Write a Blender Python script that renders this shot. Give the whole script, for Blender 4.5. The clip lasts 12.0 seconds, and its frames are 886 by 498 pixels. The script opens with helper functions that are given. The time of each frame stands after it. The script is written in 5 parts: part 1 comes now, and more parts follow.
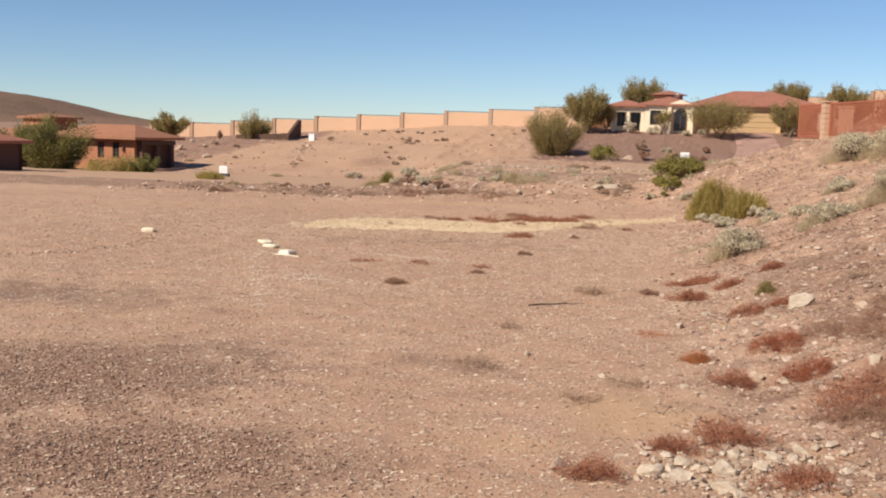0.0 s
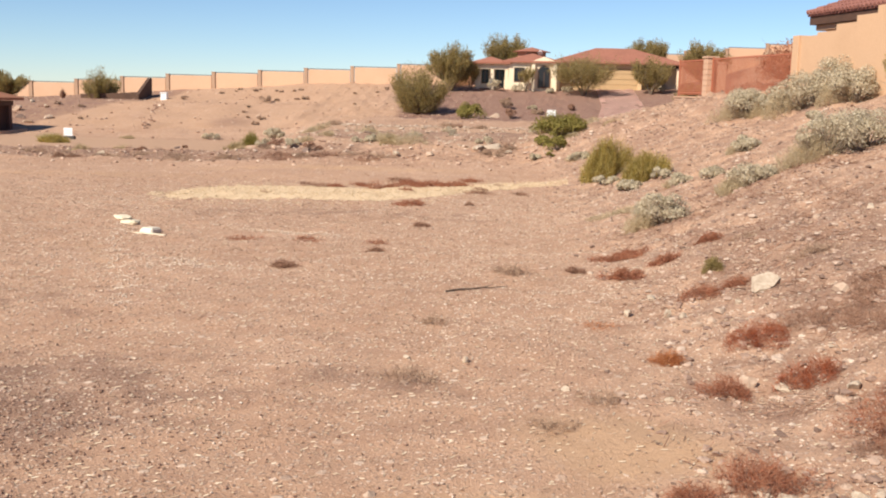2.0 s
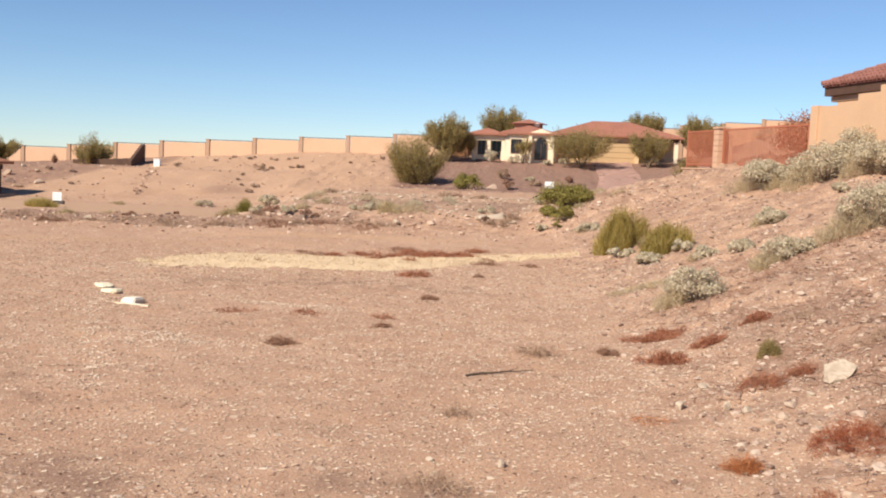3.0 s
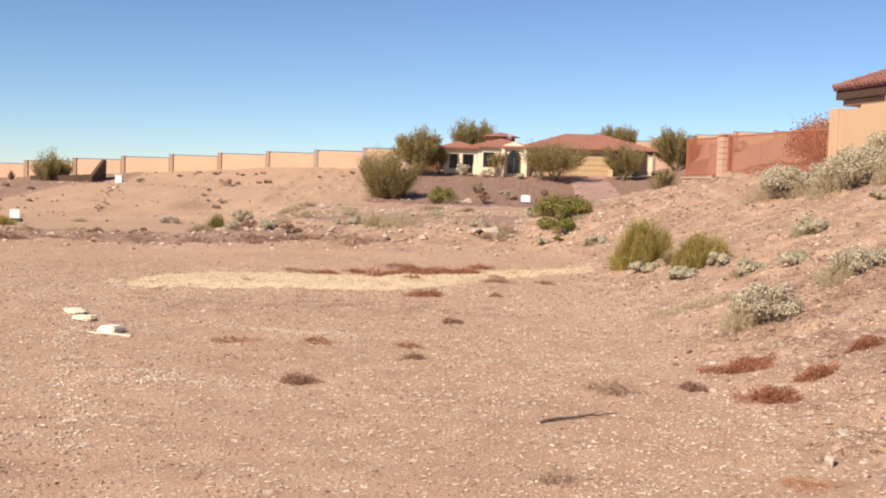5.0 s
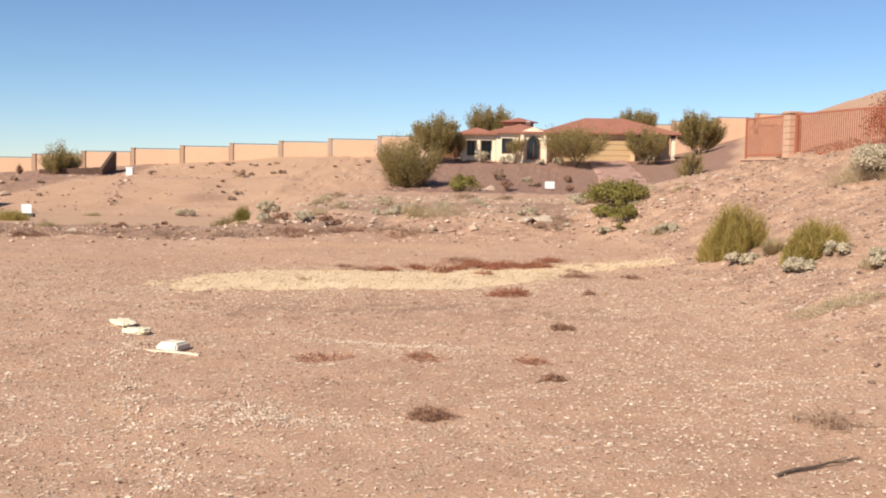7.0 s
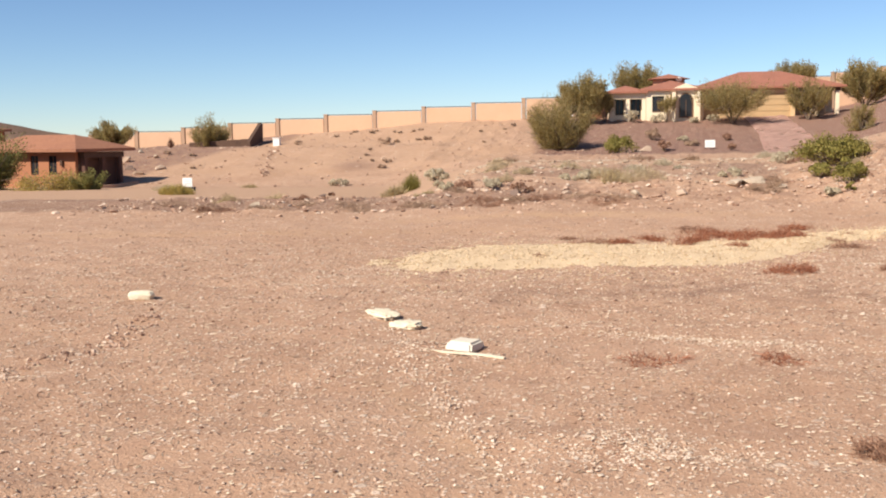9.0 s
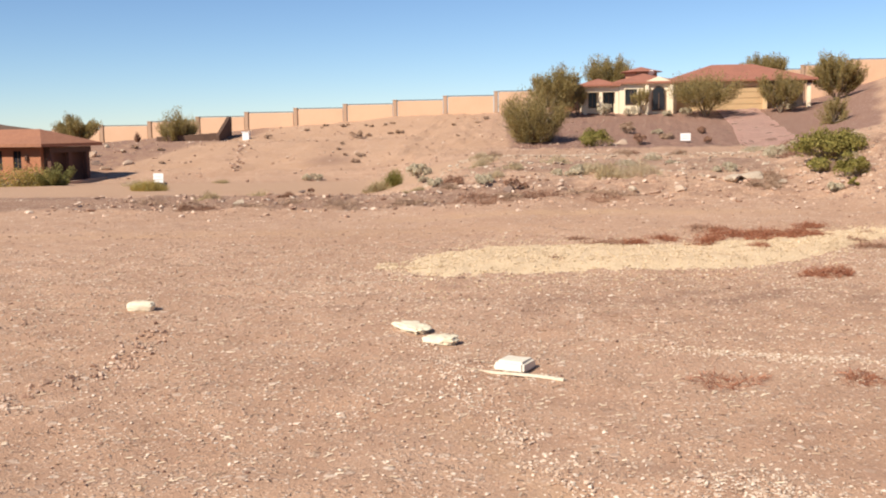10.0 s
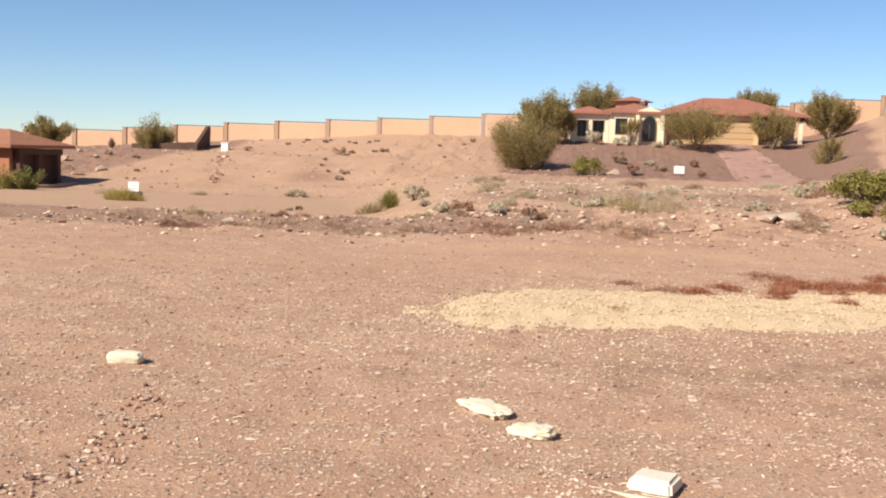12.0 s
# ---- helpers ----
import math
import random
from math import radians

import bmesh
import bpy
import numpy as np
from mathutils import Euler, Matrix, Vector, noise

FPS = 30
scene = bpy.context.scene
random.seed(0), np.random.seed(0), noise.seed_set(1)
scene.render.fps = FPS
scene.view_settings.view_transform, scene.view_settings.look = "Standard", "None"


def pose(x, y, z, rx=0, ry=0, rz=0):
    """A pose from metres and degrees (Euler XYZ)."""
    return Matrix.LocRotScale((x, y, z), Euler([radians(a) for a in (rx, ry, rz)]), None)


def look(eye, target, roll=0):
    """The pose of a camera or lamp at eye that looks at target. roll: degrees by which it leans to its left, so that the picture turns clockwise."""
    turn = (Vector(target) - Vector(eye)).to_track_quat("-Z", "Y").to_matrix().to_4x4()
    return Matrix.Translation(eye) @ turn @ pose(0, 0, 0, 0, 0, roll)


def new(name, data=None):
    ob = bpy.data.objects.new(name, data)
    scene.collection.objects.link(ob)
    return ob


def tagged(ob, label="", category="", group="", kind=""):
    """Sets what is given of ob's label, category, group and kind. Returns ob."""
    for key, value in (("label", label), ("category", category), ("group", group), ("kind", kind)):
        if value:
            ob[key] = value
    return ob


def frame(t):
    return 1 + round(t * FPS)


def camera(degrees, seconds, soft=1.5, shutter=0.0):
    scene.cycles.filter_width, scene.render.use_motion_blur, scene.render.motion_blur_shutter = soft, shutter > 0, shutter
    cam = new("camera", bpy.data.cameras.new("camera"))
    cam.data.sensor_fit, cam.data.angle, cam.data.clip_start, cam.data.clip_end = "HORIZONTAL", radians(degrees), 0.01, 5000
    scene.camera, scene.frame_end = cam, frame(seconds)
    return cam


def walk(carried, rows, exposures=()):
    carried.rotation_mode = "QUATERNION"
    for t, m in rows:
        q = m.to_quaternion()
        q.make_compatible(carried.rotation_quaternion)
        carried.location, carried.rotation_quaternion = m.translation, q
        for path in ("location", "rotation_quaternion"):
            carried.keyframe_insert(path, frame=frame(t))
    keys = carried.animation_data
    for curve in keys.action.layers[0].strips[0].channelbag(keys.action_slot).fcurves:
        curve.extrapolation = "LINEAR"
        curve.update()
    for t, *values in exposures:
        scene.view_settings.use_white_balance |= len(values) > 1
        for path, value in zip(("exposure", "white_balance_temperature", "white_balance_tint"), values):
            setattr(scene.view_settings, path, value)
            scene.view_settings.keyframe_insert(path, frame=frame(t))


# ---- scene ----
cam = camera(46.0, 12.0, soft=2.0)
PATH = [
    (0, (4.709, 0.539, 2.708), (4.319, 2.487, 2.482), 1.6),
    (0.5, (4.446, 1.088, 2.732), (4.258, 3.061, 2.47), 2.1),
    (1, (4.151, 1.56, 2.753), (3.999, 3.532, 2.459), 2.3),
    (1.5, (3.918, 2.172, 2.715), (3.785, 4.141, 2.393), 1.7),
    (2, (3.658, 2.856, 2.668), (3.539, 4.83, 2.371), 1.4),
    (2.5, (3.395, 3.804, 2.588), (3.279, 5.787, 2.355), 1.9),
    (3, (3.209, 4.483, 2.486), (3.102, 6.474, 2.325), 2.2),
    (4.8, (2.246, 6.57, 2.278), (2.222, 8.566, 2.161), 2.1),
    (5, (2.086, 6.829, 2.264), (2.051, 8.824, 2.136), 1.8),
    (5.5, (1.71, 7.529, 2.206), (1.6, 9.521, 2.054), 1.0),
    (6, (1.312, 8.146, 2.179), (1.115, 10.13, 2.028), 0.7),
    (6.5, (0.975, 8.734, 2.171), (0.911, 10.728, 2.03), 1.3),
    (8.3, (-0.662, 10.518, 2.140), (-0.692, 12.508, 1.946), 0.7),
    (8.5, (-0.938, 10.798, 2.118), (-1.037, 12.786, 1.923), 0.5),
    (9, (-1.521, 11.217, 2.133), (-1.804, 13.185, 1.914), -0.8),
    (9.5, (-1.970, 11.421, 2.202), (-2.296, 13.381, 1.969), -1.5),
    (10, (-2.383, 12.074, 2.188), (-2.599, 14.049, 1.955), -0.9),
    (10.5, (-2.775, 12.866, 2.141), (-2.933, 14.850, 1.942), 0.7),
    (11, (-3.075, 13.424, 2.163), (-3.188, 15.413, 1.991), 2.1),
    (11.5, (-3.329, 14.023, 2.169), (-3.411, 16.013, 1.989), 2.1),
    (12, (-3.641, 14.598, 2.164), (-3.799, 16.583, 1.971), 1.9),
]
walk(cam, [(t, look(eye, target, roll)) for t, eye, target, roll in PATH], exposures=((0, 0.28), (0.5, 0.44), (1.0, 0.48), (1.5, 0.50), (3.0, 0.50), (12, 0.50)))

# ---- light ----
SUN_TO = Vector((-0.66, -0.75, 0.0)).normalized()
SUN_UP = radians(40)
world = bpy.data.worlds.new("world")
scene.world = world
world.use_nodes = True
wn, wl = world.node_tree.nodes, world.node_tree.links
sky = wn.new("ShaderNodeTexSky")
sky.sky_type = "NISHITA"
sky.sun_disc = False
sky.sun_elevation = SUN_UP
sky.sun_rotation = math.atan2(SUN_TO.x, SUN_TO.y)
sky.air_density, sky.dust_density, sky.ozone_density = 1.0, 0.0, 2.6
wn["Background"].inputs["Strength"].default_value = 0.077
sky.altitude = 2500
tint = wn.new("ShaderNodeMix")
tint.data_type, tint.blend_type = "RGBA", "MULTIPLY"
tint.inputs[0].default_value, tint.inputs[7].default_value = 1.0, (0.89, 0.975, 1.08, 1)
wl.new(sky.outputs["Color"], tint.inputs[6])
wl.new(tint.outputs[2], wn["Background"].inputs["Color"])
sun = new("sun", bpy.data.lights.new("sun", "SUN"))
sun.data.energy, sun.data.angle, sun.data.color = 4.9, radians(0.55), (1.0, 0.92, 0.79)
sun.matrix_world = look((0, 0, 60), Vector((0, 0, 60)) - (SUN_TO * math.cos(SUN_UP) + Vector((0, 0, math.sin(SUN_UP)))))

# ---- lay of the land ----
def smooth(a, b, v):
    k = np.clip((v - a) / (b - a), 0.0, 1.0)
    return k * k * (3 - 2 * k)
LEFT_Y = (-50, 36, 39, 41, 43.5, 50, 60, 77, 80, 96.5, 100)
LEFT_Z = (0, 0.03, 0.12, 0.28, 0.05, -0.25, -0.6, -1.12, -0.95, 1.10, 1.15)
RIGHT_Y = (-50, 32, 36, 39, 42, 46, 52, 60, 75, 90, 99, 112, 118, 140)
RIGHT_Z = (0, 0.04, 0.2, 0.3, 0.62, 0.82, 1.0, 0.8, 0.4, 0.62, 1.55, 3.3, 3.5, 4.6)
def soft(v, w):
    return w * np.logaddexp(0, v / w)
def wall_y(x):
    return np.interp(x, (-60, -3.2, 4, 60), (112.0, 113.7, 128.0, 134.0))
def wall_base(x):
    return np.interp(x, (-60, -44, -33, -22, -10, 0, 31, 34.3, 40, 60), (0.35, 1.25, 2.1, 2.8, 3.55, 4.4, 7.0, 7.6, 7.9, 8.4))
def height(x, y):
    x, y = np.asarray(x, float), np.asarray(y, float)
    left = np.interp(y, LEFT_Y, LEFT_Z)
    top = smooth(0, 1, (y - 100) / (wall_y(x) - 100))
    left = np.where(y > 100, 1.15 + (wall_base(x) - 1.15) * top, left)
    right = np.interp(y, RIGHT_Y, RIGHT_Z)
    right = right + 0.34 * soft(x - 19 - 0.2 * (y - 100), 1.5) * smooth(64, 80, y)
    rho = (x + 1) / np.maximum(y - 10.8, 6.0)
    k = smooth(-0.22, -0.08, rho)
    z = left + (right - left) * k
    toe = np.interp(y, (-10, 10, 14, 20, 34, 40, 46, 49), (6.1, 6.0, 5.7, 5.2, 5.2, 4.5, 4.6, 5.0))
    bank = 0.335 * soft(np.minimum(x, 17) - toe, 0.35) * (1 - smooth(49.5, 62, y))
    z = z + bank * (1 - smooth(40, 50, y) * 0.25)
    z = z + 0.45 * (1 - smooth(1.5, 4.8, y))
    # beyond the wall the land sinks back to the plain
    far = smooth(0, 60, y - wall_y(x) - 2)
    z = z * (1 - far) + far * 0.3
    far_left = smooth(60, 90, -x)
    z = z * (1 - far_left) - 0.8 * far_left
    far_right = smooth(50, 90, x)
    return z * (1 - far_right) + 3.0 * far_right



def land(x, y):
    return float(height(x, y))


# ---- materials ----
def mix_of(nt, fac, a, b, blend="MIX"):
    m = nt.nodes.new("ShaderNodeMix")
    m.data_type, m.blend_type = "RGBA", blend
    for socket, v in ((m.inputs[0], fac), (m.inputs[6], a), (m.inputs[7], b)):
        if isinstance(v, (int, float)):
            socket.default_value = v
        elif isinstance(v, tuple):
            socket.default_value = (*v, 1)
        else:
            nt.links.new(v, socket)
    return m.outputs[2]


def noise_of(nt, co, scale, detail=5, rough=0.6):
    n = nt.nodes.new("ShaderNodeTexNoise")
    n.inputs["Scale"].default_value, n.inputs["Detail"].default_value, n.inputs["Roughness"].default_value = scale, detail, rough
    nt.links.new(co, n.inputs["Vector"])
    return n.outputs["Fac"]


def span(nt, v, a, b):
    r = nt.nodes.new("ShaderNodeMapRange")
    r.inputs[1].default_value, r.inputs[2].default_value = a, b
    nt.links.new(v, r.inputs[0])
    return r.outputs[0]


def math_of(nt, op, a, b):
    m = nt.nodes.new("ShaderNodeMath")
    m.operation = op
    for socket, v in ((m.inputs[0], a), (m.inputs[1], b)):
        if isinstance(v, (int, float)):
            socket.default_value = v
        else:
            nt.links.new(v, socket)
    return m.outputs[0]


def start_mat(name, rough, metal=0.0):
    m = bpy.data.materials.new(name)
    m.use_nodes = True
    nt = m.node_tree
    b = nt.nodes["Principled BSDF"]
    b.inputs["Roughness"].default_value, b.inputs["Metallic"].default_value = rough, metal
    b.inputs["Specular IOR Level"].default_value = 0.25
    co = nt.nodes.new("ShaderNodeNewGeometry")
    return m, nt, b, co.outputs["Position"], co


def bump_to(nt, b, v, strength, distance):
    n = nt.nodes.new("ShaderNodeBump")
    n.inputs["Strength"].default_value, n.inputs["Distance"].default_value = strength, distance
    nt.links.new(v, n.inputs["Height"])
    nt.links.new(n.outputs["Normal"], b.inputs["Normal"])


def surface(name, low, high, stain, big=0.6, fine=18.0, rough=0.85, bump=0.3, depth=0.01, metal=0.0):
    """Two-scale mottled surface with stains."""
    m, nt, b, co, _ = start_mat(name, rough, metal)
    f = noise_of(nt, co, fine)
    g = noise_of(nt, co, big, 4)
    c = mix_of(nt, span(nt, f, 0.3, 0.7), low, high)
    c = mix_of(nt, math_of(nt, "MULTIPLY", span(nt, g, 0.5, 0.75), 0.6), c, stain)
    nt.links.new(c, b.inputs["Base Color"])
    bump_to(nt, b, f, bump, depth)
    return m


def varied(name, colours, rough=0.9, fine=40.0, translucent=0.0):
    """Each loose piece of a mesh takes its own tone."""
    m, nt, b, co, geo = start_mat(name, rough)
    ramp = nt.nodes.new("ShaderNodeValToRGB")
    while len(ramp.color_ramp.elements) < len(colours):
        ramp.color_ramp.elements.new(0.5)
    for n, (e, c) in enumerate(zip(ramp.color_ramp.elements, colours)):
        e.position, e.color = n / (len(colours) - 1), (*c, 1)
    nt.links.new(geo.outputs["Random Per Island"], ramp.inputs[0])
    f = noise_of(nt, co, fine, 3)
    c = mix_of(nt, 0.35, ramp.outputs[0], mix_of(nt, span(nt, f, 0.3, 0.7), (0.25, 0.22, 0.2), (1, 1, 1)), "MULTIPLY")
    nt.links.new(c, b.inputs["Base Color"])
    if translucent:
        t = nt.nodes.new("ShaderNodeBsdfTranslucent")
        nt.links.new(c, t.inputs["Color"])
        s = nt.nodes.new("ShaderNodeMixShader")
        s.inputs[0].default_value = translucent
        nt.links.new(b.outputs[0], s.inputs[1])
        nt.links.new(t.outputs[0], s.inputs[2])
        nt.links.new(s.outputs[0], nt.nodes["Material Output"].inputs["Surface"])
    return m


def ground_material():
    m, nt, b, co, _ = start_mat("desert_soil", 0.95)
    zone = nt.nodes.new("ShaderNodeVertexColor")
    zone.layer_name = "soil"
    sep = nt.nodes.new("ShaderNodeSeparateColor")
    nt.links.new(zone.outputs["Color"], sep.inputs[0])
    coarse, brown, sand = sep.outputs
    road = zone.outputs["Alpha"]
    large, mid, fine = noise_of(nt, co, 0.22, 4), noise_of(nt, co, 1.7, 6), noise_of(nt, co, 26, 5, 0.7)
    grit = noise_of(nt, co, 95, 2)
    c = mix_of(nt, span(nt, large, 0.35, 0.65), (0.48, 0.280, 0.172), (0.55, 0.337, 0.217))
    c = mix_of(nt, math_of(nt, "MULTIPLY", span(nt, mid, 0.42, 0.72), 0.55), c, (0.40, 0.24, 0.165))
    c = mix_of(nt, math_of(nt, "MULTIPLY", span(nt, mid, 0.58, 0.30), 0.35), c, (0.56, 0.375, 0.265))
    # ruffled edges of the soil zones
    def ragged(v, amount):
        return span(nt, math_of(nt, "ADD", v, math_of(nt, "MULTIPLY", math_of(nt, "SUBTRACT", mid, 0.5), amount)), 0.3, 0.7)
    c = mix_of(nt, math_of(nt, "MULTIPLY", ragged(coarse, 1.2), 0.9), c, (0.285, 0.168, 0.115))
    c = mix_of(nt, ragged(brown, 0.5), c, (0.265, 0.144, 0.104))
    c = mix_of(nt, math_of(nt, "MULTIPLY", ragged(sand, 0.9), 0.8), c, (0.55, 0.345, 0.205))
    c = mix_of(nt, math_of(nt, "MULTIPLY", ragged(road, 0.4), 0.75), c, (0.50, 0.315, 0.20))
    c = mix_of(nt, math_of(nt, "MULTIPLY", span(nt, fine, 0.35, 0.75), 0.45), c, mix_of(nt, 1.0, c, (0.5, 0.46, 0.42), "MULTIPLY"))
    stone = None
    bare = math_of(nt, "MULTIPLY", span(nt, math_of(nt, "ADD", sand, math_of(nt, "MULTIPLY", road, 0.7)), 0.75, 0.15), span(nt, mid, 0.72, 0.45))
    bare = math_of(nt, "ADD", 0.12, math_of(nt, "MULTIPLY", bare, 0.88))
    for scale, share, low, high in ((52, 0.30, (0.22, 0.13, 0.09), (0.74, 0.53, 0.38)), (24, 0.50, (0.21, 0.125, 0.09), (0.84, 0.66, 0.51)), (9, 0.90, (0.36, 0.23, 0.16), (0.80, 0.64, 0.50))):
        v = nt.nodes.new("ShaderNodeTexVoronoi")
        v.inputs["Scale"].default_value = scale
        nt.links.new(co, v.inputs["Vector"])
        tone = nt.nodes.new("ShaderNodeSeparateColor")
        nt.links.new(v.outputs["Color"], tone.inputs[0])
        one = math_of(nt, "MULTIPLY", span(nt, v.outputs["Distance"], 0.42, 0.30), math_of(nt, "GREATER_THAN", tone.outputs[0], share))
        one = math_of(nt, "MULTIPLY", one, bare)
        c = mix_of(nt, math_of(nt, "MULTIPLY", one, 0.8), c, mix_of(nt, tone.outputs[1], low, high))
        stone = one if stone is None else math_of(nt, "MAXIMUM", stone, one)
    nt.links.new(c, b.inputs["Base Color"])
    h = math_of(nt, "ADD", math_of(nt, "MULTIPLY", fine, 1.0), math_of(nt, "ADD", math_of(nt, "MULTIPLY", grit, 0.35), math_of(nt, "MULTIPLY", stone, 0.7)))
    bump_to(nt, b, h, 0.6, 0.025)
    return m


def tile_material(name, low, high):
    """Clay tile roof seen from afar: rolls run down the slope."""
    m, nt, b, co, geo = start_mat(name, 0.8)
    f, g = noise_of(nt, co, 5.0), noise_of(nt, co, 0.7)
    c = mix_of(nt, span(nt, f, 0.3, 0.7), low, high)
    c = mix_of(nt, math_of(nt, "MULTIPLY", span(nt, g, 0.45, 0.8), 0.5), c, (0.22, 0.10, 0.07))
    nt.links.new(c, b.inputs["Base Color"])
    bump_to(nt, b, f, 0.6, 0.03)
    return m


def block_material(name, low, high, mortar):
    m, nt, b, co, _ = start_mat(name, 0.92)
    f = noise_of(nt, co, 14.0)
    g = noise_of(nt, co, 0.5)
    c = mix_of(nt, span(nt, f, 0.3, 0.7), low, high)
    c = mix_of(nt, math_of(nt, "MULTIPLY", span(nt, g, 0.45, 0.75), 0.5), c, mortar)
    nt.links.new(c, b.inputs["Base Color"])
    bump_to(nt, b, f, 0.4, 0.02)
    return m


SOIL = ground_material()
STRIP = surface("pale_gravel", (0.56, 0.395, 0.235), (0.74, 0.56, 0.365), (0.46, 0.31, 0.19), 1.6, 32, 0.95, 0.8, 0.02)
WALL_TAN = block_material("tan_block_wall", (0.62, 0.395, 0.255), (0.68, 0.44, 0.29), (0.56, 0.35, 0.225))
PILASTER = block_material("brown_block_pilaster", (0.40, 0.255, 0.17), (0.47, 0.31, 0.21), (0.34, 0.22, 0.15))
DARK_RAIL = surface("dark_painted_steel", (0.05, 0.045, 0.04), (0.09, 0.075, 0.06), (0.12, 0.07, 0.04), 2, 20, 0.5, 0.1, 0.002)
DARK_BLOCK = surface("dark_brown_block", (0.09, 0.05, 0.035), (0.13, 0.075, 0.05), (0.06, 0.035, 0.028), 0.8, 9)
CREAM = surface("cream_stucco", (0.80, 0.66, 0.47), (0.86, 0.73, 0.54), (0.68, 0.52, 0.35), 0.5, 22, 0.9, 0.3, 0.01)
TAN_STUCCO = surface("golden_tan_stucco", (0.52, 0.33, 0.20), (0.58, 0.375, 0.235), (0.46, 0.29, 0.175), 0.5, 26, 0.9, 0.35, 0.008)
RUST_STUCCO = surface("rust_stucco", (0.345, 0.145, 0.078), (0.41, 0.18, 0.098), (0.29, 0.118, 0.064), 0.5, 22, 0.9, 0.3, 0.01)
# stucco with deep shade put into its colour, for walls facing away from the sun
SHADED_STUCCO = surface("shaded_stucco", (0.10, 0.052, 0.04), (0.14, 0.075, 0.056), (0.08, 0.045, 0.035), 0.5, 22, 0.9, 0.3, 0.01)
ROOF_RED = tile_material("red_clay_tile", (0.29, 0.115, 0.074), (0.39, 0.165, 0.11))
ROOF_ORANGE = tile_material("orange_clay_tile", (0.29, 0.125, 0.072), (0.38, 0.175, 0.10))
CLAY = surface("weathered_clay_tile", (0.20, 0.082, 0.062), (0.31, 0.135, 0.105), (0.14, 0.06, 0.048), 1.5, 14, 0.8, 0.4, 0.006)
TRIM_WOOD = surface("dark_fascia_wood", (0.075, 0.04, 0.028), (0.11, 0.06, 0.04), (0.05, 0.03, 0.02), 1, 24, 0.7)
SOFFIT = surface("brown_stucco_cornice", (0.36, 0.23, 0.15), (0.42, 0.28, 0.19), (0.30, 0.19, 0.12), 1, 24, 0.9)
GARAGE = surface("tan_garage_door", (0.50, 0.33, 0.17), (0.56, 0.38, 0.21), (0.44, 0.28, 0.15), 1, 10, 0.7)
GLASS = surface("dark_window_glass", (0.02, 0.022, 0.025), (0.03, 0.03, 0.035), (0.015, 0.015, 0.02), 1, 2, 0.12, 0.0)
FRAME_BROWN = surface("brown_window_frame", (0.14, 0.075, 0.045), (0.18, 0.10, 0.06), (0.1, 0.06, 0.04), 1, 20, 0.6)
PAVER = surface("pink_concrete_drive", (0.62, 0.40, 0.32), (0.70, 0.46, 0.375), (0.56, 0.36, 0.285), 0.4, 6, 0.9, 0.3, 0.01)
RUST_IRON = surface("rust_red_painted_iron", (0.36, 0.12, 0.065), (0.44, 0.155, 0.088), (0.28, 0.09, 0.05), 2, 30, 0.6, 0.2, 0.002)
PINK_BLOCK = block_material("pinkish_block", (0.50, 0.31, 0.205), (0.58, 0.37, 0.25), (0.44, 0.27, 0.18))
WHITE_BOARD = surface("white_sign_board", (0.78, 0.77, 0.74), (0.84, 0.83, 0.8), (0.7, 0.68, 0.62), 2, 12, 0.6, 0.1, 0.002)
GREY_PRINT = surface("grey_print", (0.45, 0.45, 0.46), (0.5, 0.5, 0.52), (0.4, 0.4, 0.4), 2, 12, 0.7, 0.0)
DARK_BASE = surface("dark_sign_base", (0.06, 0.055, 0.05), (0.09, 0.08, 0.075), (0.12, 0.1, 0.08), 2, 12, 0.8)
LATH = surface("bleached_lath", (0.66, 0.57, 0.42), (0.76, 0.68, 0.52), (0.55, 0.45, 0.32), 3, 30, 0.85)
CLOTH = surface("off_white_cloth", (0.66, 0.565, 0.41), (0.77, 0.67, 0.50), (0.54, 0.43, 0.29), 6, 30, 0.9, 0.6, 0.01)
PLASTIC = surface("dusty_white_block", (0.66, 0.58, 0.46), (0.76, 0.68, 0.55), (0.62, 0.52, 0.40), 7, 40, 0.75, 0.4, 0.006)
PALE_ROCK = surface("pale_limestone", (0.41, 0.31, 0.225), (0.58, 0.47, 0.355), (0.35, 0.25, 0.175), 7, 26, 0.95, 0.9, 0.02)
TAN_ROCK = surface("tan_rock", (0.40, 0.28, 0.20), (0.54, 0.40, 0.30), (0.32, 0.21, 0.15), 6, 24, 0.95, 0.9, 0.02)
DARK_ROCK = surface("dark_brown_rock", (0.15, 0.10, 0.08), (0.24, 0.165, 0.13), (0.12, 0.08, 0.07), 6, 24, 0.95, 0.9, 0.02)
STICK_WOOD = surface("grey_dead_wood", (0.07, 0.05, 0.04), (0.16, 0.115, 0.085), (0.24, 0.18, 0.13), 12, 50, 0.9, 0.6, 0.004)
BARK = surface("grey_brown_bark", (0.12, 0.085, 0.06), (0.2, 0.15, 0.11), (0.09, 0.065, 0.05), 3, 20, 0.95, 0.7, 0.02)
TWIG = surface("dry_twig", (0.16, 0.12, 0.085), (0.28, 0.215, 0.15), (0.11, 0.08, 0.06), 6, 40, 0.95, 0.4, 0.004)
MOUNTAIN = surface("stony_mountain", (0.165, 0.095, 0.062), (0.225, 0.137, 0.087), (0.11, 0.072, 0.045), 0.02, 0.25, 0.95, 0.6, 2.0)
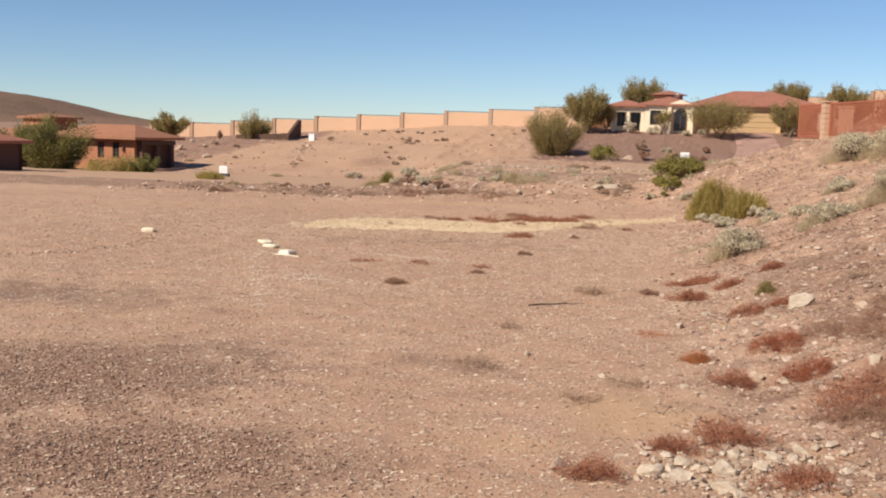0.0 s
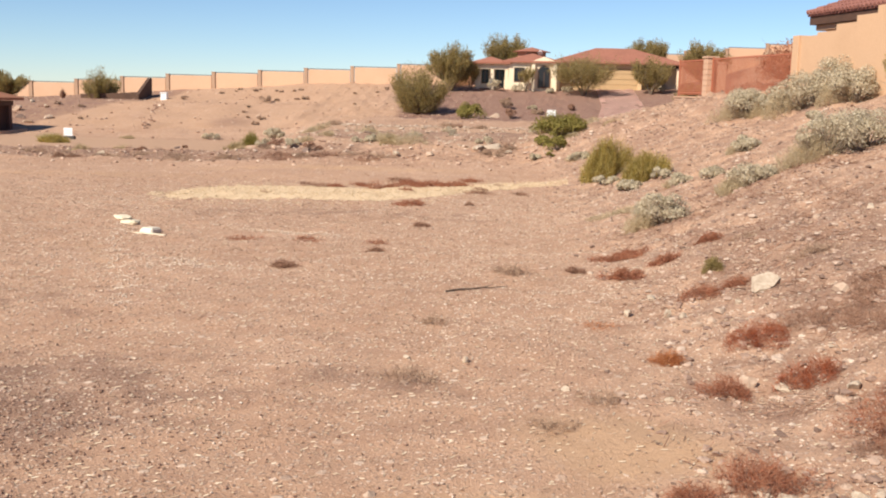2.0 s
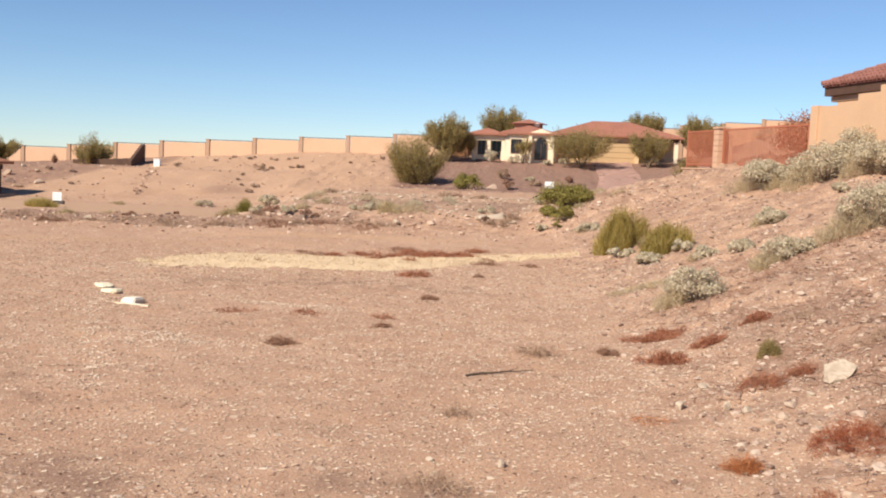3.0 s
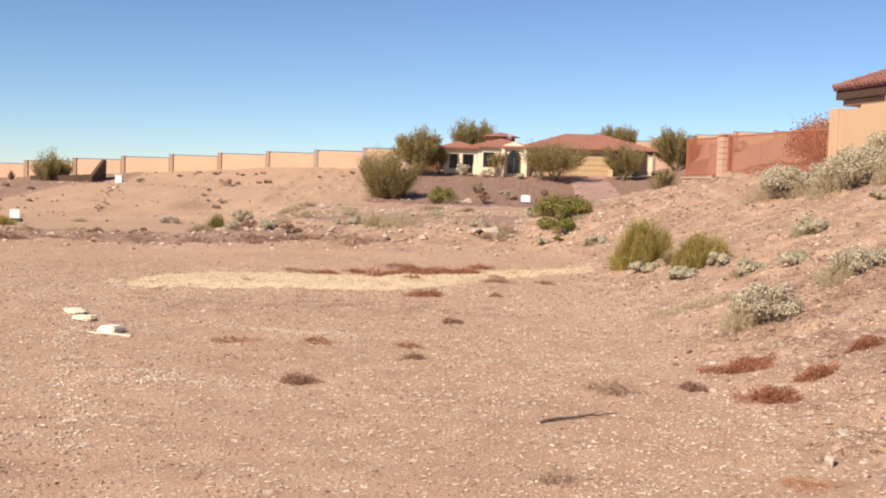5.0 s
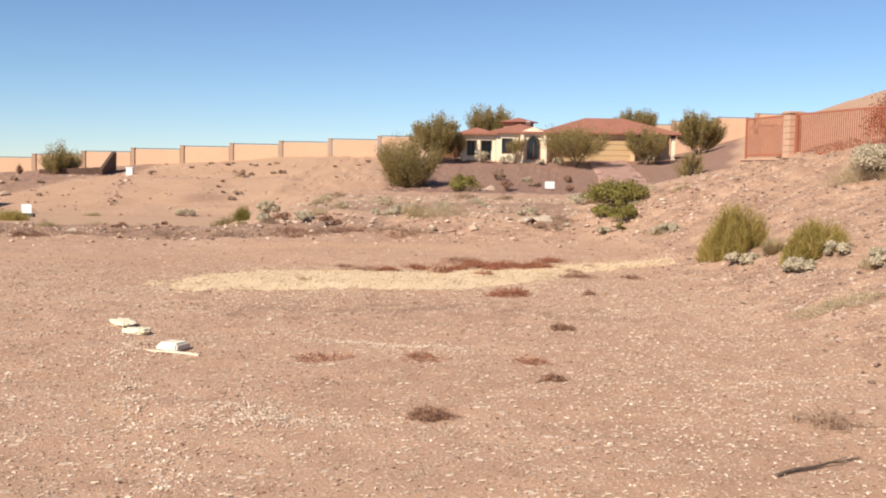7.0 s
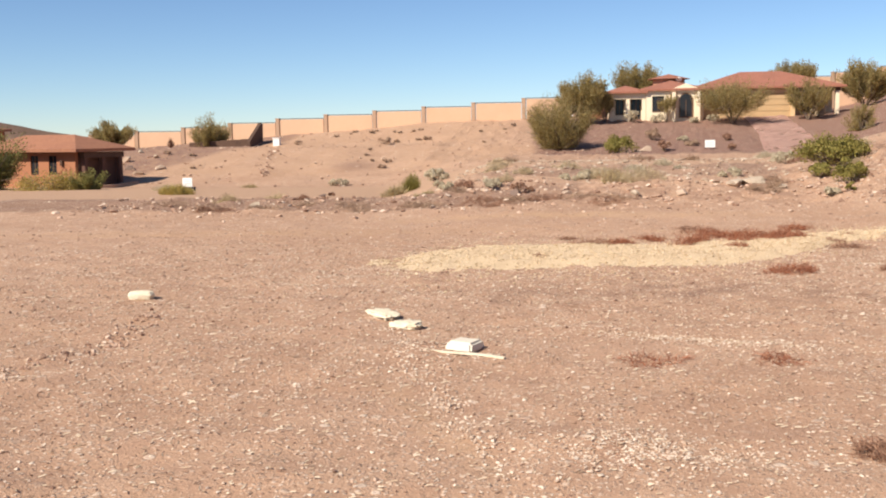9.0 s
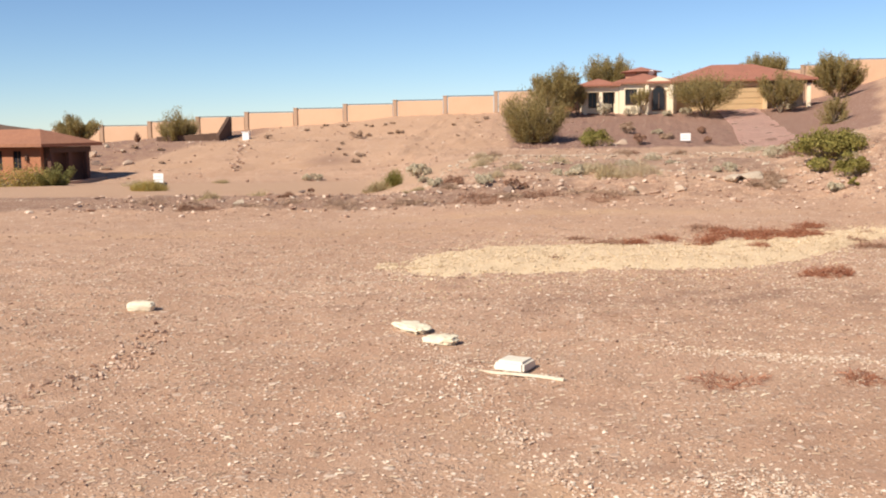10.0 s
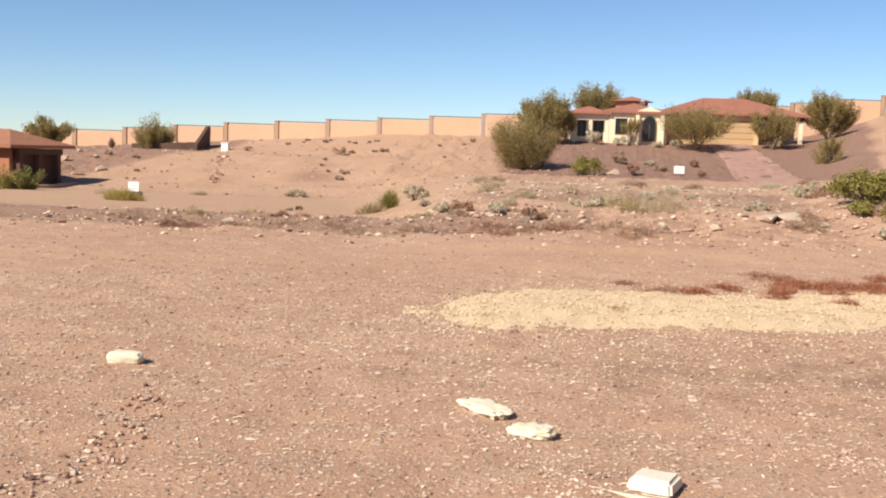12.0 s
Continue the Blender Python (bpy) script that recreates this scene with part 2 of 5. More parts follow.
BANK_GRAVEL = varied("bank_rubble", [(0.19, 0.12, 0.09), (0.33, 0.215, 0.16), (0.43, 0.29, 0.215), (0.50, 0.36, 0.275), (0.62, 0.48, 0.375)])
GRAVEL = varied("mixed_desert_gravel", [(0.26, 0.15, 0.105), (0.42, 0.26, 0.18), (0.52, 0.34, 0.24), (0.62, 0.43, 0.32), (0.76, 0.60, 0.47)])
DARK_GRAVEL = varied("grey_brown_gravel", [(0.19, 0.11, 0.076), (0.30, 0.175, 0.122), (0.41, 0.26, 0.185), (0.60, 0.42, 0.31)])
PALE_GRAVEL = varied("pale_yellow_gravel", [(0.50, 0.355, 0.215), (0.64, 0.475, 0.30), (0.72, 0.55, 0.365), (0.78, 0.62, 0.44)])
PALE_RUBBLE = varied("pale_rubble", [(0.30, 0.195, 0.135), (0.42, 0.295, 0.21), (0.52, 0.39, 0.285), (0.66, 0.55, 0.43)])
LITTER = varied("dry_plant_litter", [(0.20, 0.12, 0.08), (0.50, 0.36, 0.24), (0.66, 0.51, 0.36), (0.78, 0.64, 0.47)])
SAGE = varied("grey_sage_leaves", [(0.48, 0.40, 0.275), (0.60, 0.505, 0.355), (0.70, 0.60, 0.43), (0.79, 0.69, 0.51)], 0.9, 8, 0.35)
CREOSOTE = varied("creosote_leaves", [(0.15, 0.135, 0.035), (0.25, 0.215, 0.05), (0.34, 0.285, 0.075), (0.43, 0.35, 0.11)], 0.75, 8, 0.3)
PALE_CHIPS = varied("pale_stone_chips", [(0.50, 0.345, 0.24), (0.62, 0.45, 0.33), (0.74, 0.58, 0.45), (0.84, 0.71, 0.57)])
TOWER_BROWN = surface("terracotta_stucco", (0.36, 0.19, 0.12), (0.43, 0.235, 0.15), (0.30, 0.15, 0.095), 0.5, 22, 0.9, 0.3, 0.01)
GOLD_STUCCO = surface("golden_stucco", (0.66, 0.45, 0.25), (0.73, 0.51, 0.295), (0.58, 0.39, 0.21), 0.5, 22, 0.9, 0.3, 0.01)
OLIVE = varied("olive_leaves", [(0.28, 0.212, 0.082), (0.41, 0.318, 0.125), (0.51, 0.40, 0.17), (0.60, 0.475, 0.225)], 0.85, 8, 0.55)
DEEP = varied("deep_green_leaves", [(0.115, 0.108, 0.038), (0.20, 0.186, 0.056), (0.28, 0.255, 0.08), (0.36, 0.315, 0.112)], 0.8, 8, 0.25)
BROOM = varied("yellow_green_stems", [(0.33, 0.245, 0.065), (0.48, 0.365, 0.10), (0.60, 0.47, 0.15), (0.70, 0.56, 0.24)], 0.85, 8, 0.5)
STRAW = varied("straw_stems", [(0.36, 0.26, 0.13), (0.50, 0.38, 0.20), (0.60, 0.48, 0.28)], 0.9, 8, 0.15)
RED_DRY = varied("rust_red_dry_stems", [(0.25, 0.09, 0.05), (0.38, 0.135, 0.07), (0.46, 0.185, 0.10), (0.54, 0.29, 0.18)], 0.9, 8, 0.2)
HOT_RED = varied("bright_rust_dry_stems", [(0.25, 0.062, 0.027), (0.36, 0.092, 0.038), (0.43, 0.13, 0.057), (0.48, 0.21, 0.12)], 0.9, 8, 0.2)
PALE_STRAW = varied("bleached_straw_stems", [(0.52, 0.41, 0.25), (0.66, 0.53, 0.34), (0.76, 0.63, 0.425)], 0.9, 8, 0.4)
ORANGE_DRY = varied("orange_dry_stems", [(0.37, 0.13, 0.052), (0.514, 0.19, 0.07), (0.61, 0.274, 0.118)], 0.9, 8, 0.15)
BROWN_DRY = varied("brown_dry_stems", [(0.24, 0.125, 0.078), (0.37, 0.20, 0.13), (0.47, 0.285, 0.19)], 0.9, 8, 0.15)
GREY_DRY = varied("grey_dry_stems", [(0.33, 0.21, 0.135), (0.46, 0.305, 0.205), (0.56, 0.40, 0.285)], 0.9, 8, 0.15)


# ---- mesh helpers ----
def mesh_of(name, verts, faces, material, smooth_it=False):
    me = bpy.data.meshes.new(name)
    me.from_pydata(verts if isinstance(verts, list) else verts.tolist(), [], faces if isinstance(faces, list) else faces.tolist())
    me.materials.append(material)
    if smooth_it:
        me.polygons.foreach_set("use_smooth", [True] * len(me.polygons))
    me.update()
    return me


def part(name, bm, material, parent=None, label=""):
    me = bpy.data.meshes.new(name)
    bmesh.ops.recalc_face_normals(bm, faces=bm.faces[:])
    bm.to_mesh(me)
    bm.free()
    me.materials.append(material)
    ob = new(name, me)
    if parent:
        ob.parent = parent
    return tagged(ob, label)


def box(bm, x0, x1, y0, y1, z0, z1, bevel=0.0):
    """An upright box; returns its vertices."""
    made = bmesh.ops.create_cube(bm, size=1.0, matrix=Matrix.Translation(((x0 + x1) / 2, (y0 + y1) / 2, (z0 + z1) / 2)) @ Matrix.Diagonal((x1 - x0, y1 - y0, z1 - z0, 1)))["verts"]
    if bevel:
        edges = list({e for v in made for e in v.link_edges})
        bmesh.ops.bevel(bm, geom=edges, offset=bevel, segments=2, affect="EDGES", profile=0.6)
    return made


def boxed(name, dims, material, parent, label="", bevel=0.0):
    bm = bmesh.new()
    box(bm, *dims, bevel)
    return part(name, bm, material, parent, label)


def tube(bm, points, radii, sides=6):
    """A tapered tube along points."""
    rings = []
    for n, p in enumerate(points):
        a = Vector(points[max(n - 1, 0)])
        b = Vector(points[min(n + 1, len(points) - 1)])
        q = (b - a).to_track_quat("Z", "Y")
        rings.append([bm.verts.new(Vector(p) + q @ Vector((radii[n] * math.cos(6.2832 * k / sides), radii[n] * math.sin(6.2832 * k / sides), 0))) for k in range(sides)])
    for r, s in zip(rings, rings[1:]):
        for k in range(sides):
            bm.faces.new((r[k], r[(k + 1) % sides], s[(k + 1) % sides], s[k]))
    bm.faces.new(rings[-1])
    bm.faces.new(rings[0][::-1])


def root(name, m, label, category, group="", kind=""):
    ob = new(name)
    ob.empty_display_size = 0.2
    ob.matrix_world = m
    return tagged(ob, label, category, group, kind)


# ---- ground ----
def steps_of(*stops):
    out = [stops[0][0]]
    for (a, _), (b, step) in zip(stops, stops[1:]):
        n = max(1, round((b - a) / step))
        out += [a + (b - a) * (k + 1) / n for k in range(n)]
    return np.array(out)


def relief(xx, yy):
    """Small hollows and lumps, in metres."""
    rng = np.random.default_rng(5)
    z = np.zeros_like(xx)
    for wave, amp, count in ((3.0, 0.012, 5), (1.1, 0.008, 7), (0.45, 0.005, 7)):
        for _ in range(count):
            a, ph = rng.uniform(0, 6.28, 2)
            k = 6.28 / (wave * rng.uniform(0.7, 1.4))
            z += amp * np.sin(k * (xx * np.cos(a) + yy * np.sin(a)) + ph + 1.3 * np.sin(0.6 * k * (yy * np.cos(a) - xx * np.sin(a))))
    rough = 1 + 2.2 * smooth(4.5, 7.5, xx) * smooth(5, 8, yy) * (1 - smooth(44, 60, yy)) + 2.2 * smooth(37, 39.5, yy) * (1 - smooth(46, 52, yy)) + 2.2 * smooth(72, 84, yy)
    return z * rough * (1 - smooth(140, 200, np.abs(yy))) * 0.55


def full_height(x, y):
    x, y = np.asarray(x, float), np.asarray(y, float)
    z = height(x, y) + relief(x, y)
    hill = smooth(77, 83, y) * (1 - smooth(103, 108, y)) * (1 - smooth(-0.12, -0.08, (x + 1) / np.maximum(y - 10.8, 6))) * smooth(-36, -31, x)
    lumps = 0.10 * np.sin(0.9 * x + 0.5 * y + 1.4 * np.sin(0.31 * y)) + 0.09 * np.sin(1.7 * x - 0.6 * y) * np.sin(0.5 * x + 0.4) + 0.07 * np.sin(0.8 * y + 1.1 * np.sin(0.5 * x))
    rills = 0.09 * np.sin(2.1 * x + 0.7 * np.sin(0.4 * y)) * np.sin(0.37 * x + 1.0)
    return z + hill * (0.45 * lumps + rills)


def blob(xx, yy, cx, cy, rx, ry, turn=0.0):
    c, s = math.cos(turn), math.sin(turn)
    u, v = ((xx - cx) * c + (yy - cy) * s) / rx, ((yy - cy) * c - (xx - cx) * s) / ry
    return np.clip(1.2 - np.sqrt(u * u + v * v) * 0.7, 0, 1)


def make_ground():
    xs = steps_of((-2600, 0), (-300, 230), (-70, 10), (-14, 1.0), (12, 0.14), (22, 0.7), (80, 2.0), (300, 20), (2600, 230))
    ys = steps_of((-2600, 0), (-200, 240), (-12, 12), (3, 0.5), (34, 0.14), (50, 0.22), (136, 0.9), (300, 10), (3000, 270))
    xx, yy = np.meshgrid(xs, ys)
    zz = full_height(xx, yy)
    verts = np.stack([xx.ravel(), yy.ravel(), zz.ravel()], 1)
    w, h = len(xs), len(ys)
    i = (np.arange(h - 1)[:, None] * w + np.arange(w - 1)[None]).ravel()
    me = mesh_of("ground", verts, np.stack([i, i + 1, i + w + 1, i + w], 1), SOIL, True)
    coarse = np.maximum.reduce([blob(xx, yy, -1.6, 10.4, 2.6, 1.5, 0.5), blob(xx, yy, 0.6, 8.0, 1.9, 1.0, 0.2), 0.75 * blob(xx, yy, -5, 15, 3, 1.2), 0.55 * blob(xx, yy, 2.6, 12.2, 1.1, 0.5), 0.40 * blob(xx, yy, -0.2, 25, 5.5, 1.5)])
    coarse = np.maximum(coarse, (0.46 + 0.2 * smooth(5.8, 7.0, xx) * (1 - smooth(16, 24, yy))) * smooth(4.0, 5.8, xx) * (1 - smooth(46, 52, yy)))
    coarse = np.maximum(coarse, 0.8 * smooth(38, 39.2, yy) * (1 - smooth(41, 44, yy)) * (1 - 0.55 * smooth(-6, 1, xx)) * (1 - smooth(4, 7, xx)))
    rho = (xx + 1) / np.maximum(yy - 10.8, 6)
    brown = smooth(82, 88, yy) * smooth(-0.075, -0.045, rho) * (1 - smooth(128, 136, yy)) * (1 - smooth(0.265, 0.285, rho))
    brown = np.maximum(brown, 0.85 * smooth(103, 106, yy) * (1 - smooth(110, 112, yy)) * (1 - smooth(-31, -28, xx)))
    brown = np.maximum(brown, 0.85 * smooth(79, 83, yy) * (1 - smooth(-35, -32.5, xx - (yy - 84) * 0.15)))
    brown = np.maximum(brown, np.maximum.reduce([0.62 * blob(xx, yy, -18.6, 86.5, 2.3, 3.6), 0.42 * blob(xx, yy, -19, 93, 3, 2.5), 0.4 * blob(xx, yy, -10, 100, 4, 3), 0.4 * blob(xx, yy, -27, 88, 3, 3), 0.42 * blob(xx, yy, -17, 82.5, 6, 1.2)]))
    sand = np.maximum.reduce([blob(xx, yy, 4.6, 10.6, 0.75, 0.75), 0.6 * blob(xx, yy, 3.6, 9.3, 0.8, 0.4), 0.5 * blob(xx, yy, -9, 33, 9, 1.2, 0.05), 0.6 * blob(xx, yy, -2, 36, 6, 0.8), 0.62 * blob(xx, yy, -0.5, 21.9, 1.3, 0.16, -0.25), 0.5 * blob(xx, yy, -2.7, 18.6, 2.6, 0.22, -1.1)])
    sand = np.maximum(sand, 0.4 * smooth(78, 84, yy) * (1 - smooth(-0.09, -0.07, rho)))
    road = smooth(47, 52, yy) * (1 - smooth(72, 77, yy)) * (1 - smooth(-0.12, -0.02, rho))
    coarse = np.maximum(coarse, 0.62 * smooth(43, 45, yy) * (1 - smooth(49, 50.5, yy)) * smooth(-0.16, -0.1, rho) * (1 - smooth(4, 6, xx)))
    road = np.maximum(road, 0.9 * smooth(49.5, 51, yy) * (1 - smooth(53, 56, yy)) * smooth(-0.15, -0.08, rho) * (1 - smooth(6, 8, xx)))
    layer = me.color_attributes.new("soil", "FLOAT_COLOR", "POINT")
    layer.data.foreach_set("color", np.stack([coarse, brown, sand, road], -1).astype(np.float32).ravel())
    return tagged(new("ground", me), "dry pinkish tan desert soil with gravel and bare patches", "ground", kind="structure")


make_ground()


def strip_edge(x):
    """Near and far edge of the pale gravel strip."""
    near = np.interp(x, (-4.9, -4.5, -3.9, -2.6, -1.0, 0.2, 1.0, 2.0, 3.0, 4.3, 5.6), (27.9, 26.9, 26.5, 27.1, 27.25, 27.5, 28.2, 29.2, 31.0, 32.4, 32.8))
    far = np.interp(x, (-4.9, -4.5, -3.4, -2.2, -0.8, 0.5, 2.2, 3.2, 5.6), (28.4, 29.9, 31.1, 31.3, 30.9, 31.7, 32.4, 33.1, 33.6))
    return near, far


def make_gravel_strip():
    bm = bmesh.new()
    xs = np.linspace(-4.9, 5.6, 106)
    rows = []
    rng = np.random.default_rng(3)
    for x in xs:
        a, b = strip_edge(x)
        a, b = a + rng.uniform(-0.08, 0.08), b + rng.uniform(-0.12, 0.12)
        row = []
        for k in range(15):
            y = a + (b - a) * k / 14
            e = min(1.0, 5 * (k / 14) * (1 - k / 14)) * min(1.0, (x + 4.9) * 1.5) * min(1.0, max(0.0, 5.6 - x) * 0.5)
            row.append(bm.verts.new((x, y, float(full_height(x, y)) - 0.03 + 0.085 * e + rng.uniform(-0.012, 0.012))))
        rows.append(row)
    for r, s in zip(rows, rows[1:]):
        for k in range(14):
            bm.faces.new((r[k], s[k], s[k + 1], r[k + 1]))
    for f in bm.faces:
        f.smooth = True
    ob = part("gravel_strip", bm, STRIP)
    return tagged(ob, "low spread of pale yellow decomposed gravel on bare soil", "gravel", kind="stuff")


make_gravel_strip()

OCTA = np.array([(1, 0, 0), (-1, 0, 0), (0, 1, 0), (0, -1, 0), (0, 0, 1), (0, 0, -1)], float)
OCTA_F = np.array([(0, 2, 4), (2, 1, 4), (1, 3, 4), (3, 0, 4), (2, 0, 5), (1, 2, 5), (3, 1, 5), (0, 3, 5)])
GOLD = (1 + 5**0.5) / 2
ICO = np.array([(a, b * GOLD, 0) for a in (-1, 1) for b in (-1, 1)] + [(0, a, b * GOLD) for a in (-1, 1) for b in (-1, 1)] + [(b * GOLD, 0, a) for a in (-1, 1) for b in (-1, 1)]) / 1.9
ICO_F = []
for ia in range(12):
    for ib in range(ia + 1, 12):
        for ic in range(ib + 1, 12):
            pa, pb, pc = ICO[ia], ICO[ib], ICO[ic]
            if max(np.linalg.norm(pa - pb), np.linalg.norm(pb - pc), np.linalg.norm(pa - pc)) < 1.2:
                ICO_F.append((ia, ib, ic) if np.dot(np.cross(pb - pa, pc - pa), pa) > 0 else (ia, ic, ib))
ICO_F = np.array(ICO_F)


def stones(name, xs, ys, sizes, material, label, seed, flat=0.55, sink=0.15, coarse=False, lift=0.0):
    """Many small angular stones as one mesh."""
    rng = np.random.default_rng(seed)
    n = len(xs)
    shape, faces = (ICO, ICO_F) if coarse else (OCTA, OCTA_F)
    m = len(shape)
    p = shape[None] * rng.uniform(0.62, 1.2, (n, m, 1)) + rng.uniform(-0.22, 0.22, (n, m, 3))
    q = rng.normal(0, 1, (n, 4))
    q /= np.linalg.norm(q, axis=1, keepdims=True)
    w, i, j, k = q.T
    turn = np.stack([np.stack([1 - 2 * (j * j + k * k), 2 * (i * j - k * w), 2 * (i * k + j * w)], -1), np.stack([2 * (i * j + k * w), 1 - 2 * (i * i + k * k), 2 * (j * k - i * w)], -1), np.stack([2 * (i * k - j * w), 2 * (j * k + i * w), 1 - 2 * (i * i + j * j)], -1)], 1)
    p = np.einsum("nab,nmb->nma", turn, p)
    p = p * sizes[:, None, None] * np.stack([rng.uniform(0.7, 1.4, n), rng.uniform(0.7, 1.3, n), np.full(n, flat)], -1)[:, None]
    a = rng.uniform(0, 6.283, n)
    c, s = np.cos(a)[:, None], np.sin(a)[:, None]
    x, y = p[..., 0] * c - p[..., 1] * s, p[..., 0] * s + p[..., 1] * c
    z = p[..., 2] + (full_height(xs, ys) + lift + sizes * (flat - sink) * 0.6)[:, None]
    v = np.stack([x + xs[:, None], y + ys[:, None], z], -1).reshape(-1, 3)
    f = (faces[None] + m * np.arange(n)[:, None, None]).reshape(-1, 3)
    ob = new(name, mesh_of(name, v, f, material))
    return tagged(ob, label, "gravel", kind="stuff")


def scatter_ground():
    rng = np.random.default_rng(11)
    n = 80000
    x, y = rng.uniform(-11, 11, n), 5.5 + 28 * rng.uniform(0, 1, n) ** 1.5
    keep = ((x - 4.6) ** 2 + (y - 10.6) ** 2 > 0.75) | (rng.uniform(0, 1, n) < 0.15)
    x, y, n = x[keep], y[keep], int(keep.sum())
    stones("gravel", x, y, 0.006 + 0.016 * rng.uniform(0, 1, n) ** 3, GRAVEL, "loose brown and pale desert gravel on the soil", 1)
    n = 9000
    x, y = rng.uniform(-15, 6, n), 22 + 17 * rng.uniform(0, 1, n)
    stones("gravel", x, y, 0.009 + 0.03 * rng.uniform(0, 1, n) ** 4, GRAVEL, "scattered pale and brown gravel on the far lot", 17)
    n = 17000
    x = np.concatenate([rng.normal(-1.6, 1.25, n // 2), rng.normal(0.7, 0.95, n - n // 2)])
    y = np.concatenate([rng.normal(10.3, 0.75, n // 2), rng.normal(8.0, 0.5, n - n // 2)])
    stones("gravel", x, y, 0.005 + 0.014 * rng.uniform(0, 1, n) ** 2.5, DARK_GRAVEL, "dense grey-brown gravel patch on the soil", 2, 0.8)
    n = 38000
    y = 6 + 40 * rng.uniform(0, 1, n) ** 1.5
    x = rng.uniform(5.2, 13, n) + rng.normal(0, 0.4, n)
    stones("gravel", x, y, 0.009 + 0.048 * rng.uniform(0, 1, n) ** 6, BANK_GRAVEL, "stony rubble on the rising bank", 3, 0.6, 0.35, True)
    n = 5200
    x, y = rng.uniform(-16, 9, n), rng.normal(40.5, 1.7, n)
    stones("gravel", x, y, 0.012 + 0.085 * rng.uniform(0, 1, n) ** 6, GRAVEL, "rubble along the far edge of the lot", 4, 0.6, 0.3, True)
    n = 11000
    x = rng.uniform(-5.2, 5.4, n)
    a, b = strip_edge(x)
    y = a + (b - a) * (0.5 + 0.62 * np.clip(rng.normal(0, 0.75, n), -1.6, 1.6) * rng.uniform(0.5, 1, n))
    stones("gravel", x, y, 0.008 + 0.016 * rng.uniform(0, 1, n) ** 2, PALE_GRAVEL, "pale yellow gravel pieces on the strip", 5, 0.6, 0.1, True, np.maximum(0, -0.03 + 0.085 * np.clip(5 * ((y - a) / (b - a)) * (1 - (y - a) / (b - a)), 0, 1) * np.clip((x + 4.9) * 1.5, 0, 1) * np.clip((5.6 - x) * 0.5, 0, 1)))
    n = 900
    x, y = rng.normal(5.55, 0.5, n), rng.normal(8.95, 0.34, n)
    stones("gravel", x, y, 0.010 + 0.042 * rng.uniform(0, 1, n) ** 3, PALE_RUBBLE, "pale broken rubble of a small rock heap", 15, 0.7, 0.15, True)
    # pale stone chips lie thick in drifts, thin between them
    n = 90000
    x, y = rng.uniform(-12, 7, n), 8 + 22 * rng.uniform(0, 1, n) ** 1.15
    drift = np.sin(0.9 * x + 1.1 * np.sin(0.55 * y)) * np.sin(0.7 * y + 0.9 * np.sin(0.8 * x)) + 0.5 * np.sin(2.3 * x - 1.7 * y)
    heavy = smooth(0.2, 3.0, x) * smooth(12.0, 14.0, y) + smooth(15.5, 18.0, y) * 0.75
    keep = rng.uniform(-1.2, 2.6, n) < drift + heavy - 0.5
    # the trodden ground by the bank stays nearly bare
    keep &= ((x - 4.6) ** 2 + (y - 10.6) ** 2 > 1.0) & (rng.uniform(0, 1, n) < 0.12 + 0.88 * smooth(11.5, 14.5, y))
    x, y = x[keep], y[keep]
    stones("gravel", x, y, 0.007 + 0.015 * rng.uniform(0, 1, len(x)) ** 2, PALE_CHIPS, "pale broken stone chips strewn over soil", 31, 0.5, 0.1)
    # bleached patches of chips beside the stake and out on the lot
    for n, (cx, cy, sx, sy, turn) in enumerate(((-0.35, 21.75, 0.75, 0.14, -0.3), (-1.15, 18.0, 0.4, 0.22, 0.0), (-5.3, 26.2, 0.5, 0.9, -0.4))):
        u, v = rng.normal(0, sx, 1100), rng.normal(0, sy, 1100)
        x, y = cx + u * math.cos(turn) - v * math.sin(turn), cy + u * math.sin(turn) + v * math.cos(turn)
        stones("gravel", x, y, 0.007 + 0.013 * rng.uniform(0, 1, 1100) ** 2, PALE_CHIPS, "bleached patch of fine stone chips", 35 + n, 0.5, 0.1)
    # clods along two old wheel ruts
    k = rng.uniform(0, 1, 1200)
    x = np.interp(k, (0, 0.33, 0.56, 0.75, 1), (-3.75, -2.95, -2.3, -1.6, -0.9)) + rng.normal(0, 0.1, 1200)
    y = np.interp(k, (0, 0.33, 0.56, 0.75, 1), (22.4, 19.9, 18.2, 16.8, 14.9)) + rng.normal(0, 0.1, 1200)
    stones("gravel", x, y, 0.006 + 0.014 * rng.uniform(0, 1, 1200) ** 3, PALE_CHIPS, "dry pale clods along an old wheel rut", 6, 0.7, 0.15, True)
    k = rng.uniform(0, 1, 420)
    x = np.interp(k, (0, 0.35, 0.7, 1), (-9.2, -6.95, -6.45, -6.7)) + rng.normal(0, 0.11, 420)
    y = np.interp(k, (0, 0.35, 0.7, 1), (18.2, 19.5, 21.2, 23.0)) + rng.normal(0, 0.09, 420)
    stones("gravel", x, y, 0.010 + 0.026 * rng.uniform(0, 1, 420) ** 3, GRAVEL, "dry clods along a second wheel rut", 7, 0.85, 0.1, True)
    n = 4200
    y = rng.uniform(42, 62, n)
    x = rng.uniform(-7, 10, n)
    stones("gravel", x, y, 0.015 + 0.10 * rng.uniform(0, 1, n) ** 5, PALE_RUBBLE, "pale broken stone on the rough ground past the lot", 16, 0.55, 0.3, True)
    n = 6000
    x, y = rng.uniform(-45, 2, n), rng.uniform(76, 111, n)
